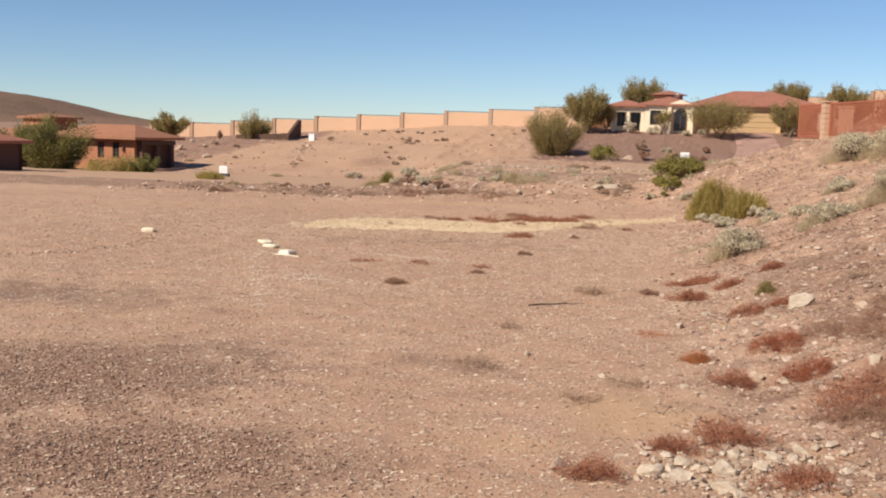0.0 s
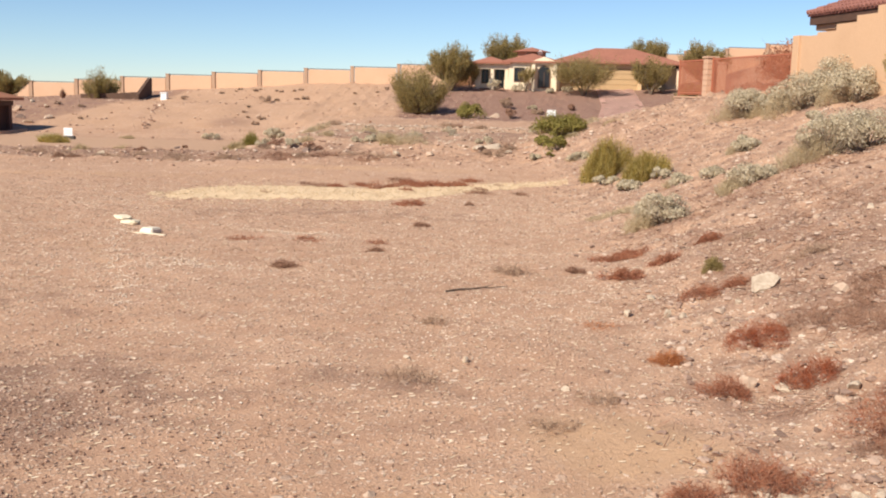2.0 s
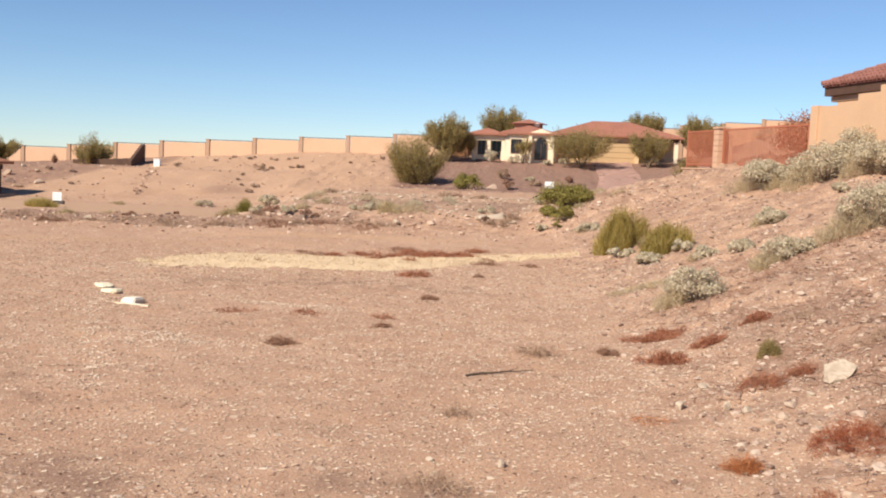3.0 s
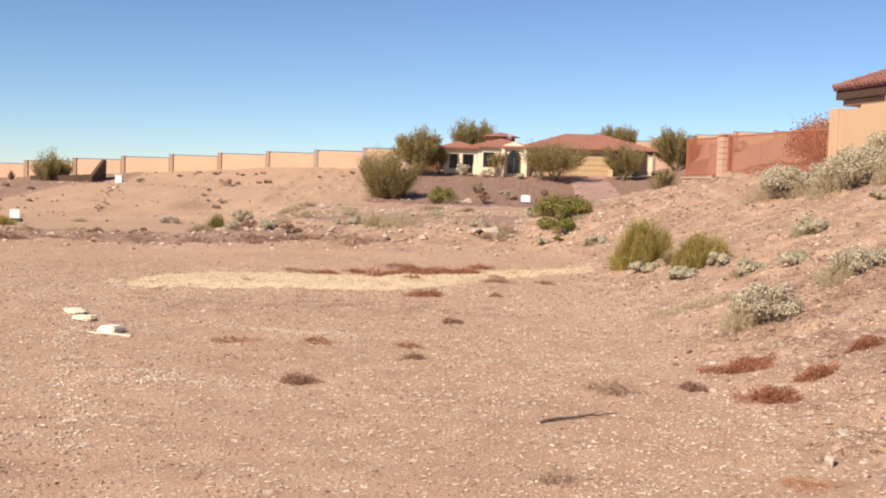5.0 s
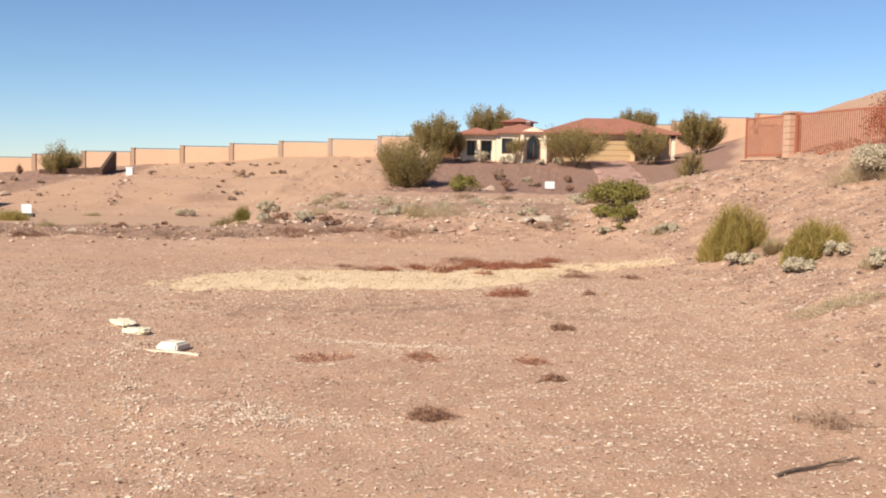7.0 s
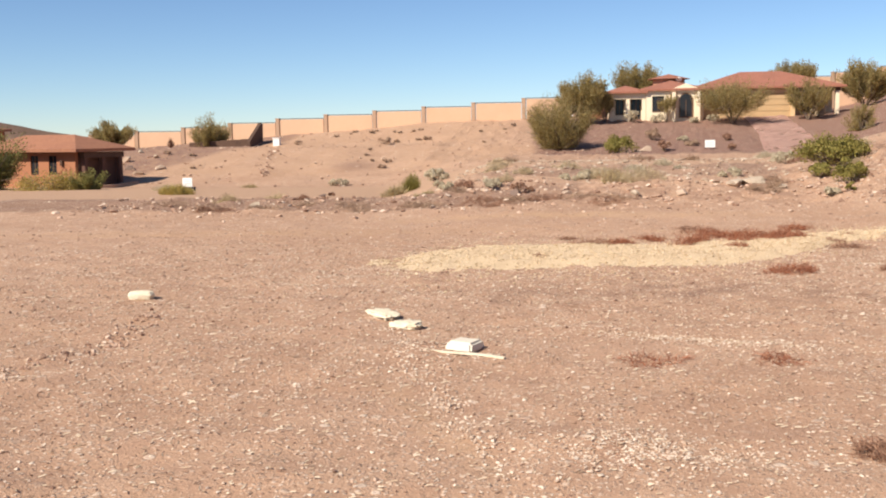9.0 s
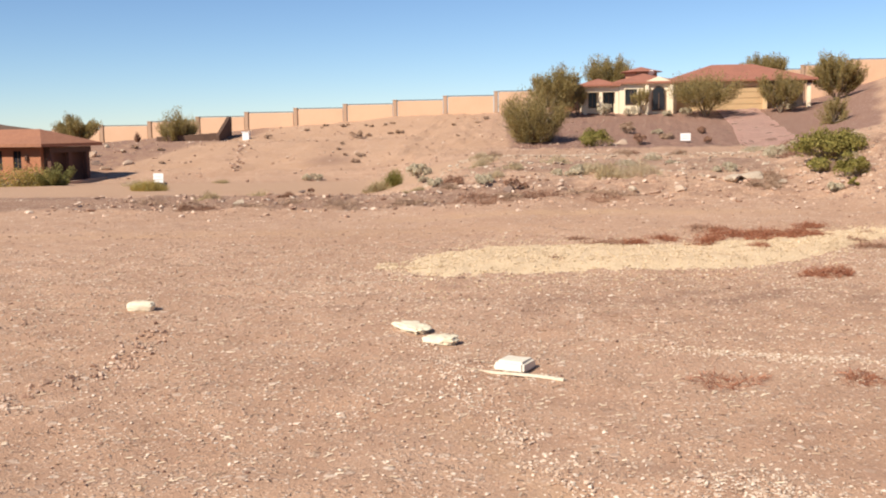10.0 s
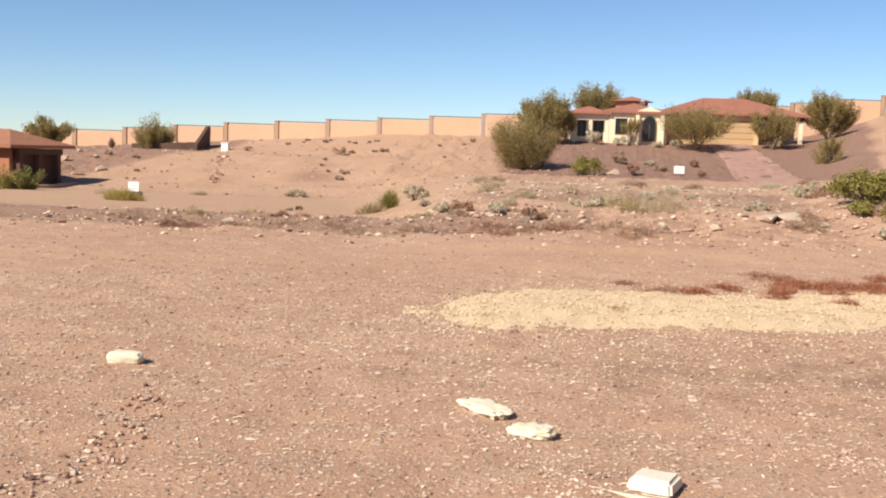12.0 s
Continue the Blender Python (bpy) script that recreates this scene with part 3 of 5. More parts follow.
    stones("gravel", x, y, 0.02 + 0.13 * rng.uniform(0, 1, n) ** 8, GRAVEL, "scattered stones on the hillside", 8)
    # a washed-out line of stones down the hillside
    k = rng.uniform(0, 1, 170)
    x, y = -28.2 + 3.8 * k + rng.normal(0, 0.22, 170), 97.0 - 15.0 * k + rng.normal(0, 0.5, 170)
    stones("gravel", x, y, 0.04 + 0.11 * rng.uniform(0, 1, 170) ** 3, GRAVEL, "line of stones washed out down the hillside", 41, 0.7, 0.2, True)
    # slivers of dead stalks
    n = 40000
    x, y = rng.uniform(-10, 9.5, n), 5.5 + 26 * rng.uniform(0, 1, n) ** 1.3
    L, a = rng.uniform(0.006, 0.028, n), rng.uniform(0, 6.283, n)
    dx, dy = L * np.cos(a), L * np.sin(a)
    wx, wy = -np.sin(a) * 0.004, np.cos(a) * 0.004
    z = full_height(x, y)
    v = np.stack([np.stack([x - dx - wx, y - dy - wy, z + 0.004], -1), np.stack([x + dx - wx, y + dy - wy, z + 0.012], -1), np.stack([x + dx + wx, y + dy + wy, z + 0.016], -1), np.stack([x - dx + wx, y - dy + wy, z + 0.01], -1)], 1).reshape(-1, 3)
    # longer dead stems matted on the bank
    n2 = 16000
    x, y = 4.9 + 5.5 * rng.uniform(0, 1, n2) ** 1.3, 7 + 18 * rng.uniform(0, 1, n2) ** 1.3
    mat = (np.sin(1.9 * x + 1.3 * np.sin(1.1 * y)) * np.sin(1.5 * y + 0.8 * x) > -0.25) & (rng.uniform(0, 1, n2) < smooth(5.0, 7.4, x + 0.5 * np.sin(1.3 * y) + rng.normal(0, 0.25, n2)))
    x, y = x[mat], y[mat]
    n2 = len(x)
    L, a = rng.uniform(0.02, 0.085, n2), rng.uniform(0, 6.283, n2)
    dx, dy = L * np.cos(a), L * np.sin(a)
    wx, wy = -np.sin(a) * 0.0025, np.cos(a) * 0.0025
    rise = rng.uniform(0.0, 0.05, n2)
    v2 = np.stack([np.stack([x - dx - wx, y - dy - wy, full_height(x - dx, y - dy) + 0.006], -1), np.stack([x + dx - wx, y + dy - wy, full_height(x + dx, y + dy) + 0.01 + rise], -1), np.stack([x + dx + wx, y + dy + wy, full_height(x + dx, y + dy) + 0.015 + rise], -1), np.stack([x - dx + wx, y - dy + wy, full_height(x - dx, y - dy) + 0.012], -1)], 1).reshape(-1, 3)
    ob = new("dead_stems", mesh_of("dead_stems", v2, np.arange(4 * n2).reshape(-1, 4), BROWN_DRY))
    tagged(ob, "matted brown dead stems on stony bank", "litter", kind="stuff")
    ob = new("dry_litter", mesh_of("dry_litter", v, np.arange(4 * n).reshape(-1, 4), LITTER))
    tagged(ob, "bleached dead stalks littering the soil", "litter", kind="stuff")


scatter_ground()


# ---- far mountain ----
def make_mountain():
    xs, ys = np.linspace(-1500, -380, 90), np.linspace(820, 1250, 34)
    xx, yy = np.meshgrid(xs, ys)
    ridge = np.interp(xx, (-1500, -900, -760, -704, -663, -622, -590, -537, -484, -380), (60, 52, 37, 34.5, 28, 17, 9, 6.5, 6, 2))
    zz = ridge * np.sin(np.clip((yy - 820) / 430, 0, 1) * math.pi) ** 0.6
    rng = np.random.default_rng(9)
    zz = zz + rng.normal(0, 0.5, zz.shape) * (zz > 4) - 3
    w, h = len(xs), len(ys)
    i = (np.arange(h - 1)[:, None] * w + np.arange(w - 1)[None]).ravel()
    ob = new("mountain", mesh_of("mountain", np.stack([xx.ravel(), yy.ravel(), zz.ravel()], 1), np.stack([i, i + 1, i + w + 1, i + w], 1), MOUNTAIN, True))
    return tagged(ob, "distant brown desert mountain dotted with scrub", "mountain", kind="structure")


make_mountain()


# ---- perimeter wall ----
def make_wall():
    wall = root("wall_north", Matrix(), "tan block perimeter wall with brown pilasters and dark cap", "wall", kind="structure")
    stops, x = [], -52.2
    while x < 52:
        stops.append(x)
        a = np.array([1.0, float(wall_y(x + 0.5) - wall_y(x - 0.5))])
        x += 4.9 / float(np.linalg.norm(a))
    for k, x in enumerate(stops):
        y, z = float(wall_y(x)), float(wall_base(x))
        pil = boxed("pilaster", (-0.19, 0.19, -0.19, 0.19, -3.0, 1.72), PILASTER, wall, "" if k else "brown block pilaster", 0.03)
        cap = boxed("cap", (-0.22, 0.22, -0.22, 0.22, 1.72, 1.79), PILASTER, pil, "", 0.02)
        pil.matrix_world = pose(x, y, z)
        if k + 1 < len(stops):
            x2 = stops[k + 1]
            y2, z2 = float(wall_y(x2)), float(wall_base(x2))
            L, turn, zb = math.hypot(x2 - x, y2 - y), math.atan2(y2 - y, x2 - x), (z + z2) / 2
            panel = boxed("wall_panel", (0.25, L - 0.25, -0.1, 0.1, -3.0, 1.50), WALL_TAN, wall, "", 0.01)
            panel.matrix_world = pose(x, y, zb, 0, 0, math.degrees(turn))
            bm = bmesh.new()
            box(bm, 0.2, L - 0.2, -0.04, 0.04, 1.53, 1.60)
            rail = part("top_rail", bm, DARK_RAIL, wall)
            rail.matrix_world = pose(x, y, zb, 0, 0, math.degrees(turn))


make_wall()


# ---- houses ----
def hip_roof(bm, x0, x1, y0, y1, z, rise, over=0.5, thick=0.16):
    """A hipped roof with a thick eave; the ridge runs along the longer side."""
    a0, a1, b0, b1 = x0 - over, x1 + over, y0 - over, y1 + over
    half = min(a1 - a0, b1 - b0) / 2
    if a1 - a0 >= b1 - b0:
        ridge = [((a0 + half), (b0 + b1) / 2), ((a1 - half), (b0 + b1) / 2)]
    else:
        ridge = [((a0 + a1) / 2, b0 + half), ((a0 + a1) / 2, b1 - half)]
    low = [bm.verts.new((x, y, z - thick)) for x, y in ((a0, b0), (a1, b0), (a1, b1), (a0, b1))]
    up = [bm.verts.new((x, y, z)) for x, y in ((a0, b0), (a1, b0), (a1, b1), (a0, b1))]
    r = [bm.verts.new((x, y, z + rise)) for x, y in ridge]
    bm.faces.new(low[::-1])
    for k in range(4):
        bm.faces.new((low[k], low[(k + 1) % 4], up[(k + 1) % 4], up[k]))
    if a1 - a0 >= b1 - b0:
        bm.faces.new((up[0], up[1], r[1], r[0]))
        bm.faces.new((up[1], up[2], r[1]))
        bm.faces.new((up[2], up[3], r[0], r[1]))
        bm.faces.new((up[3], up[0], r[0]))
    else:
        bm.faces.new((up[0], up[1], r[0]))
        bm.faces.new((up[1], up[2], r[1], r[0]))
        bm.faces.new((up[2], up[3], r[1]))
        bm.faces.new((up[3], up[0], r[0], r[1]))


def window(parent, x, z, w, h, y, frame_mat=FRAME_BROWN, arched=False):
    """A framed window set into a wall that faces -y."""
    bm = bmesh.new()
    f = 0.09
    box(bm, x - w / 2 - f, x - w / 2, y - 0.05, y + 0.06, z, z + h)
    box(bm, x + w / 2, x + w / 2 + f, y - 0.05, y + 0.06, z, z + h)
    box(bm, x - w / 2 - f, x + w / 2 + f, y - 0.07, y + 0.06, z - f, z)
    box(bm, x - 0.025, x + 0.025, y - 0.035, y + 0.03, z, z + h)
    if arched:
        pts = [(x + (w / 2 + f / 2) * math.cos(a), y, z + h + (w / 2 + f / 2) * math.sin(a)) for a in np.linspace(0, math.pi, 9)]
        tube(bm, pts, [f / 2] * 9, 5)
    else:
        box(bm, x - w / 2 - f, x + w / 2 + f, y - 0.05, y + 0.06, z + h, z + h + f)
    win = part("window", bm, frame_mat, parent)
    bm = bmesh.new()
    box(bm, x - w / 2, x + w / 2, y - 0.02, y, z, z + h)
    if arched:
        ring = [bm.verts.new((x + w / 2 * math.cos(a), y - 0.02, z + h + w / 2 * math.sin(a))) for a in np.linspace(0, math.pi, 12)]
        bm.faces.new(ring)
    part("pane", bm, GLASS, win)
    return win


def wall_with_gaps(bm, x0, x1, y0, y1, z0, z1, gaps):
    """A wall along x with openings (x, width, sill, head)."""
    at = x0
    for x, w, sill, head in sorted(gaps):
        box(bm, at, x - w / 2, y0, y1, z0, z1)
        if sill > z0:
            box(bm, x - w / 2, x + w / 2, y0, y1, z0, sill)
        if head < z1:
            box(bm, x - w / 2, x + w / 2, y0, y1, head, z1)
        at = x + w / 2
    box(bm, at, x1, y0, y1, z0, z1)


def main_house():
    g = 3.35
    h = root("house", pose(0, 112.0, g), "cream stucco ranch house with red clay tile hip roofs", "house")
    # garage wing
    bm = bmesh.new()
    wall_with_gaps(bm, 8.6, 17.0, 0, 0.25, -0.8, 2.6, [(14.3, 4.6, -0.8, 2.15)])
    box(bm, 8.6, 8.85, 0.25, 9, -0.8, 2.6)
    box(bm, 16.75, 17.0, 0.25, 3.4, -0.8, 2.6)
    box(bm, 20.75, 21.0, 3.65, 9, -0.8, 2.6)
    box(bm, 8.6, 21.0, 9, 9.25, -0.8, 2.6)
    part("wall", bm, GOLD_STUCCO, h, "golden stucco garage wall")
    # recessed porch under the end of the roof
    bm = bmesh.new()
    wall_with_gaps(bm, 17.0, 21.0, 3.4, 3.65, -0.8, 2.6, [(19.0, 1.6, 0.5, 1.9)])
    part("wall", bm, CREAM, h)
    window(h, 19.0, 0.5, 1.6, 1.4, 3.45)
    for x in (19.0, 20.75):
        boxed("column", (x - 0.17, x + 0.17, 0.02, 0.36, -0.8, 2.25), CREAM, h, "", 0.03)
    boxed("porch_beam", (17.003, 21.0, 0.02, 0.36, 2.253, 2.56), TRIM_WOOD, h, "dark porch beam", 0.02)
    bm = bmesh.new()
    hip_roof(bm, 8.0, 21.0, 0, 9.2, 2.74, 1.62, 0.45)
    part("roof", bm, ROOF_RED, h, "red clay tile hip roof")
    bm = bmesh.new()
    for k in range(4):
        box(bm, 12.0, 16.6, 0.12, 0.18, -0.05 + k * 0.55, 0.47 + k * 0.55, 0.015)
    part("garage_door", bm, GARAGE, h, "tan sectional garage door")
    # entry block
    bm = bmesh.new()
    wall_with_gaps(bm, 3.4, 8.6, -1.6, -1.35, -0.8, 2.5, [(4.5, 0.9, 0.6, 1.9), (7.0, 1.0, 0.0, 1.5)])
    box(bm, 3.4, 3.65, -1.35, 6, -0.8, 2.5)
    box(bm, 8.35, 8.6, -1.35, 0, -0.8, 2.5)
    part("wall", bm, CREAM, h)
    bm = bmesh.new()
    hip_roof(bm, 3.0, 8.6, -1.6, 7, 2.62, 0.9, 0.35)
    part("roof", bm, ROOF_RED, h)
    # gable over the entry
    bm = bmesh.new()
    v = [bm.verts.new(p) for p in ((5.5, -1.75, 2.3), (8.4, -1.75, 2.3), (8.4, -1.75, 2.55), (6.95, -1.75, 3.1), (5.5, -1.75, 2.55), (5.5, -1.4, 2.3), (8.4, -1.4, 2.3), (8.4, -1.4, 2.55), (6.95, -1.4, 3.1), (5.5, -1.4, 2.55))]
    for f in ((0, 1, 2, 3, 4), (9, 8, 7, 6, 5), (0, 5, 6, 1), (1, 6, 7, 2), (4, 3, 8, 9), (3, 2, 7, 8), (0, 4, 9, 5)):
        bm.faces.new([v[k] for k in f])
    part("gable", bm, CREAM, h)
    window(h, 4.5, 0.6, 0.9, 1.3, -1.55)
    window(h, 7.0, 0.05, 1.1, 1.55, -1.64, FRAME_BROWN, True)
    for x in (5.9, 8.1):
        boxed("column", (x - 0.16, x + 0.16, -2.1, -1.78, -0.8, 2.3), CREAM, h, "", 0.03)
    # left wing
    bm = bmesh.new()
    wall_with_gaps(bm, 0.0, 3.4, -0.6, -0.35, -0.8, 2.15, [(1.0, 0.6, 0.4, 1.8), (2.5, 0.75, -0.2, 1.9)])
    box(bm, 0.0, 0.25, -0.35, 6, -0.8, 2.15)
    part("wall", bm, CREAM, h)
    bm = bmesh.new()
    hip_roof(bm, -0.1, 3.2, -1.6, 6, 2.45, 0.62, 0.35)
    part("roof", bm, ROOF_RED, h)
    window(h, 1.0, 0.4, 0.6, 1.4, -0.55)
    window(h, 2.5, -0.1, 0.75, 2.0, -0.55)
    # tower
    bm = bmesh.new()
    bmesh.ops.create_cone(bm, cap_ends=True, segments=8, radius1=1.6, radius2=1.6, depth=1.6, matrix=Matrix.Translation((5.75, 3.2, 2.9)) @ Matrix.Rotation(0.39, 4, "Z"))
    tower = part("tower", bm, TOWER_BROWN, h, "terracotta stucco tower")
    bm = bmesh.new()
    bmesh.ops.create_cone(bm, cap_ends=True, segments=8, radius1=2.15, radius2=0.05, depth=0.5, matrix=Matrix.Translation((5.75, 3.2, 3.97)) @ Matrix.Rotation(0.39, 4, "Z"))
    part("roof", bm, ROOF_RED, tower)
    bm = bmesh.new()
    bmesh.ops.create_uvsphere(bm, u_segments=12, v_segments=6, radius=0.28, matrix=Matrix.Translation((6.6, 1.6, 3.6)) @ Matrix.Rotation(0.6, 4, "X") @ Matrix.Diagonal((1, 0.35, 1, 1)))
    part("satellite_dish", bm, WHITE_BOARD, h, "white satellite dish")
    for x in (0.3, 1.75, 3.2):
        boxed("column", (x - 0.17, x + 0.17, -1.5, -1.16, -0.8, 1.75), CREAM, h, "", 0.03)
    boxed("porch_beam", (0.1, 3.38, -1.52, -1.14, 1.753, 2.3), CREAM, h, "", 0.03)
    return h


main_house()


def left_house():
    h = root("house", pose(-35.1, 75.8, -0.85, 0, 0, -17.5), "rust stucco house with orange tile roofs and square tower", "house")
    bm = bmesh.new()
    wall_with_gaps(bm, -17, 0, 0, 0.25, -0.8, 2.1, [(-2.0, 0.7, 0.65, 1.9), (-3.65, 0.7, 0.65, 1.9), (-6.4, 1.1, 0.65, 1.9)])
    box(bm, -17, -0.26, 3.75, 4.0, -0.8, 2.1)
    part("wall", bm, RUST_STUCCO, h)
    # the shade of the porch is painted into this wall's colour
    boxed("side_wall", (-0.25, 0, 0.255, 4.0, -0.8, 2.1), SHADED_STUCCO, h, "stucco porch wall coloured dark for deep porch shade")
    bm = bmesh.new()
    hip_roof(bm, -8.6, 0.2, -0.1, 4.2, 2.35, 0.95, 0.6, 0.2)
    part("roof", bm, ROOF_ORANGE, h, "orange clay tile hip roof")
    bm = bmesh.new()
    hip_roof(bm, -18.5, -9.4, 0.6, 4.2, 2.2, 0.6, 0.5, 0.2)
    part("roof", bm, ROOF_ORANGE, h)
    for x, w in ((-2.0, 0.7), (-3.65, 0.7), (-6.4, 1.1)):
        window(h, x, 0.65, w, 1.25, 0.1)
    # porch along the side; the posts' dark colour stands for its shade
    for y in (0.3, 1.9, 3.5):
        boxed("porch_post", (0.25, 0.55, y, y + 0.3, -0.8, 2.1), SHADED_STUCCO, h, "", 0.02)
    boxed("porch_beam", (0.2, 0.6, 0.2, 3.9, 1.75, 2.12), TRIM_WOOD, h)
    tower = boxed("tower", (-13.9, -10.5, 1.0, 3.8, 1.6, 3.6), RUST_STUCCO, h)
    bm = bmesh.new()
    hip_roof(bm, -13.9, -10.5, 1.0, 3.8, 3.77, 0.3, 0.35, 0.16)
    part("roof", bm, ROOF_ORANGE, tower)
    for k in range(3):
        boxed("niche", (-13.3 + k * 0.8, -12.9 + k * 0.8, 0.93, 1.06, 2.6, 3.05), FRAME_BROWN, tower)
    for x in (-1.1, -7.9):
        bm = bmesh.new()
        box(bm, x - 0.1, x + 0.1, -0.16, 0.02, 1.25, 1.6, 0.02)
        part("wall_lamp", bm, TRIM_WOOD, h, "small dark wall lantern")
    # low stepped wall that climbs the slope past the porch
    steps = root("stepped_wall", pose(-35.1, 75.8, 0, 0, 0, -17.5), "pale stepped block wall climbing slope by house", "wall")
    for k in range(6):
        at = pose(-35.1, 75.8, 0, 0, 0, -17.5) @ Vector((1.35, -0.4 + 0.85 * k, 0))
        z = land(at.x, at.y)
        boxed("block", (1.2, 1.5, -0.8 + 0.85 * k, 0.03 + 0.85 * k, z - 0.4, z + 0.2), PINK_BLOCK, steps, "", 0.02)
    h2 = root("house", pose(-36.6, 57.8, -1.1, 0, 0, -17.5), "stucco house with red tile eaves and walls coloured dark for shade", "house")
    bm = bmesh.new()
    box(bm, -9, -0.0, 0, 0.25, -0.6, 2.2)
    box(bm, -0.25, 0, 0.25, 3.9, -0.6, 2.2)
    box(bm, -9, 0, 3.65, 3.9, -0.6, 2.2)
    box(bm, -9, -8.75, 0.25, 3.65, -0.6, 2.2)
    # all walls take the darkened stucco, so the shaded side reads nearly black
    part("wall", bm, SHADED_STUCCO, h2)
    bm = bmesh.new()
    hip_roof(bm, -9, 0, 0, 3.9, 2.4, 0.7, 0.5, 0.2)
    part("roof", bm, ROOF_RED, h2, "red clay tile roof")


left_house()

FENCE_AT, FENCE_DIR = Vector((10.55, 46.8, 0)), Vector((0.21, -0.978, 0)).normalized()
FENCE_TURN = math.degrees(math.atan2(FENCE_DIR.y, FENCE_DIR.x))


def along(s, z=0.0):
    return pose(*(FENCE_AT + FENCE_DIR * s)[:2], z, 0, 0, FENCE_TURN)


def right_house():
    """The stepped garden wall and the tiled corner of the house above the bank; +x runs along the fence, +y away from the lot."""
    w = root("garden_wall", along(9.96, 0), "golden tan stucco garden wall stepped up along bank", "wall")
    tops = [(0.0, 1.25, 4.66), (1.25, 2.35, 4.74), (2.35, 3.45, 4.92), (3.45, 4.5, 5.10), (4.5, 5.5, 5.30), (5.5, 6.6, 5.50), (6.6, 9.5, 5.6)]
    bm = bmesh.new()
    for a, b, z in tops:
        box(bm, a, b, 0.0, 0.22, 1.8, z)
    part("wall", bm, TAN_STUCCO, w)
    boxed("end_pillar", (-0.16, 0.24, -0.08, 0.32, 1.8, 4.70), TAN_STUCCO, w, "", 0.02)
    # house: eave tip lies at (14.2, 41.3)
    h = root("house", along(5.85, 0) @ pose(0, 2.41, -0.16), "tan stucco house with weathered clay tile eaves", "house")
    bm = bmesh.new()
    box(bm, 0.55, 12, 0.55, 0.8, 2.4, 5.35)
    box(bm, 0.55, 0.8, 0.8, 9, 2.4, 5.35)
    part("wall", bm, TAN_STUCCO, h)
    bm = bmesh.new()
    box(bm, 0.22, 12, 0.22, 0.6, 5.30, 5.50, 0.03)
    box(bm, 0.22, 0.6, 0.6, 9, 5.30, 5.50, 0.03)
    part("cornice", bm, SOFFIT, h, "brown stucco cornice under eave")
    bm = bmesh.new()
    box(bm, 0.06, 12, 0.06, 0.6, 5.50, 5.78)
    box(bm, 0.06, 0.6, 0.6, 9, 5.50, 5.78)
    part("fascia", bm, TRIM_WOOD, h, "dark wooden fascia")
    bm = bmesh.new()
    hip_roof(bm, 0.1, 13, 0.1, 9, 5.86, 1.9, 0.1, 0.07)
    roof = part("roof", bm, CLAY, h, "weathered clay tile roof")
    # barrel tiles on the slope towards the lot and along the hip
    bm = bmesh.new()
    ring = []
    for k in range(7):
        a = math.pi * k / 6
        ring.append((0.095 * math.cos(a), 0.115 * math.sin(a)))
    lo = [bm.verts.new((x, 0.0, z)) for x, z in ring]
    hi = [bm.verts.new((x * 0.82, 0.44, z * 0.82)) for x, z in ring]
    for a, b, c, d in zip(lo, lo[1:], hi[1:], hi):
        bm.faces.new((a, b, c, d))
    bm.faces.new(lo)
    tile = bpy.data.meshes.new("roof_tile")
    bm.to_mesh(tile)
    bm.free()
    tile.materials.append(CLAY)
    rng = np.random.default_rng(21)
    pitch = math.atan2(1.9, 4.6)
    for row in range(6):
        for col in range(36):
            x, y = 0.12 + col * 0.24, -0.06 + row * 0.37
            if x < y + 0.1:
                continue
            ob = new("roof_tile", tile)
            ob.parent = roof
            ob.matrix_local = pose(x + rng.normal(0, 0.008), y, 5.875 + y * math.tan(pitch) + rng.normal(0, 0.006), math.degrees(pitch) - 2.0, 0, rng.normal(0, 1.2))
    for k in range(14):
        d = -0.02 + k * 0.25
        ob = new("roof_tile", tile)
        ob.parent = roof
        ob.matrix_local = pose(d, d, 5.92 + d * math.tan(pitch), 14, 0, -45)
    return h


right_house()


def picket_fence():
    base = root("retaining_curb", along(0, 0), "pinkish block curb under the iron fence", "wall", kind="structure")
    bm = bmesh.new()
    box(bm, -0.15, 9.75, -0.1, 0.14, 1.6, 2.68, 0.02)
    part("curb", bm, PINK_BLOCK, base)
    boxed("cap_course", (-0.2, 9.72, -0.15, 0.19, 2.684, 2.74), PINK_BLOCK, base, "", 0.012)
    pil = root("fence_pilaster", along(3.15, 0), "pinkish tan block fence pilaster", "pillar")
    for k in range(7):
        boxed("block", (-0.21, 0.21, -0.2, 0.22, 2.745 + k * 0.205, 2.94 + k * 0.205), PINK_BLOCK, pil, "", 0.012)
    boxed("cap", (-0.25, 0.25, -0.24, 0.26, 4.185, 4.26), PINK_BLOCK, pil, "", 0.015)
    for a, b in ((0.0, 2.9), (3.4, 9.7)):
        f = root("iron_fence", along(a, 0), "rust red iron picket fence panel on block curb", "fence", "iron fence panels")
        L = b - a
        for z in (2.86, 4.12):
            boxed("rail", (0, L, -0.02, 0.02, z, z + 0.04), RUST_IRON, f)
        for x in (0.0, L - 0.06):
            boxed("post", (x, x + 0.06, -0.03, 0.03, 2.74, 4.22), RUST_IRON, f)
        n = int(L / 0.115)
        bm = bmesh.new()
        box(bm, -0.012, 0.012, -0.012, 0.012, 2.80, 4.18)
        first = part("picket", bm, RUST_IRON, f)
        first.location.x = 0.12
        for k in range(1, n - 1):
            p = new("picket", first.data)
            p.parent = f
            p.location.x = 0.12 + k * (L - 0.24) / (n - 1)


picket_fence()


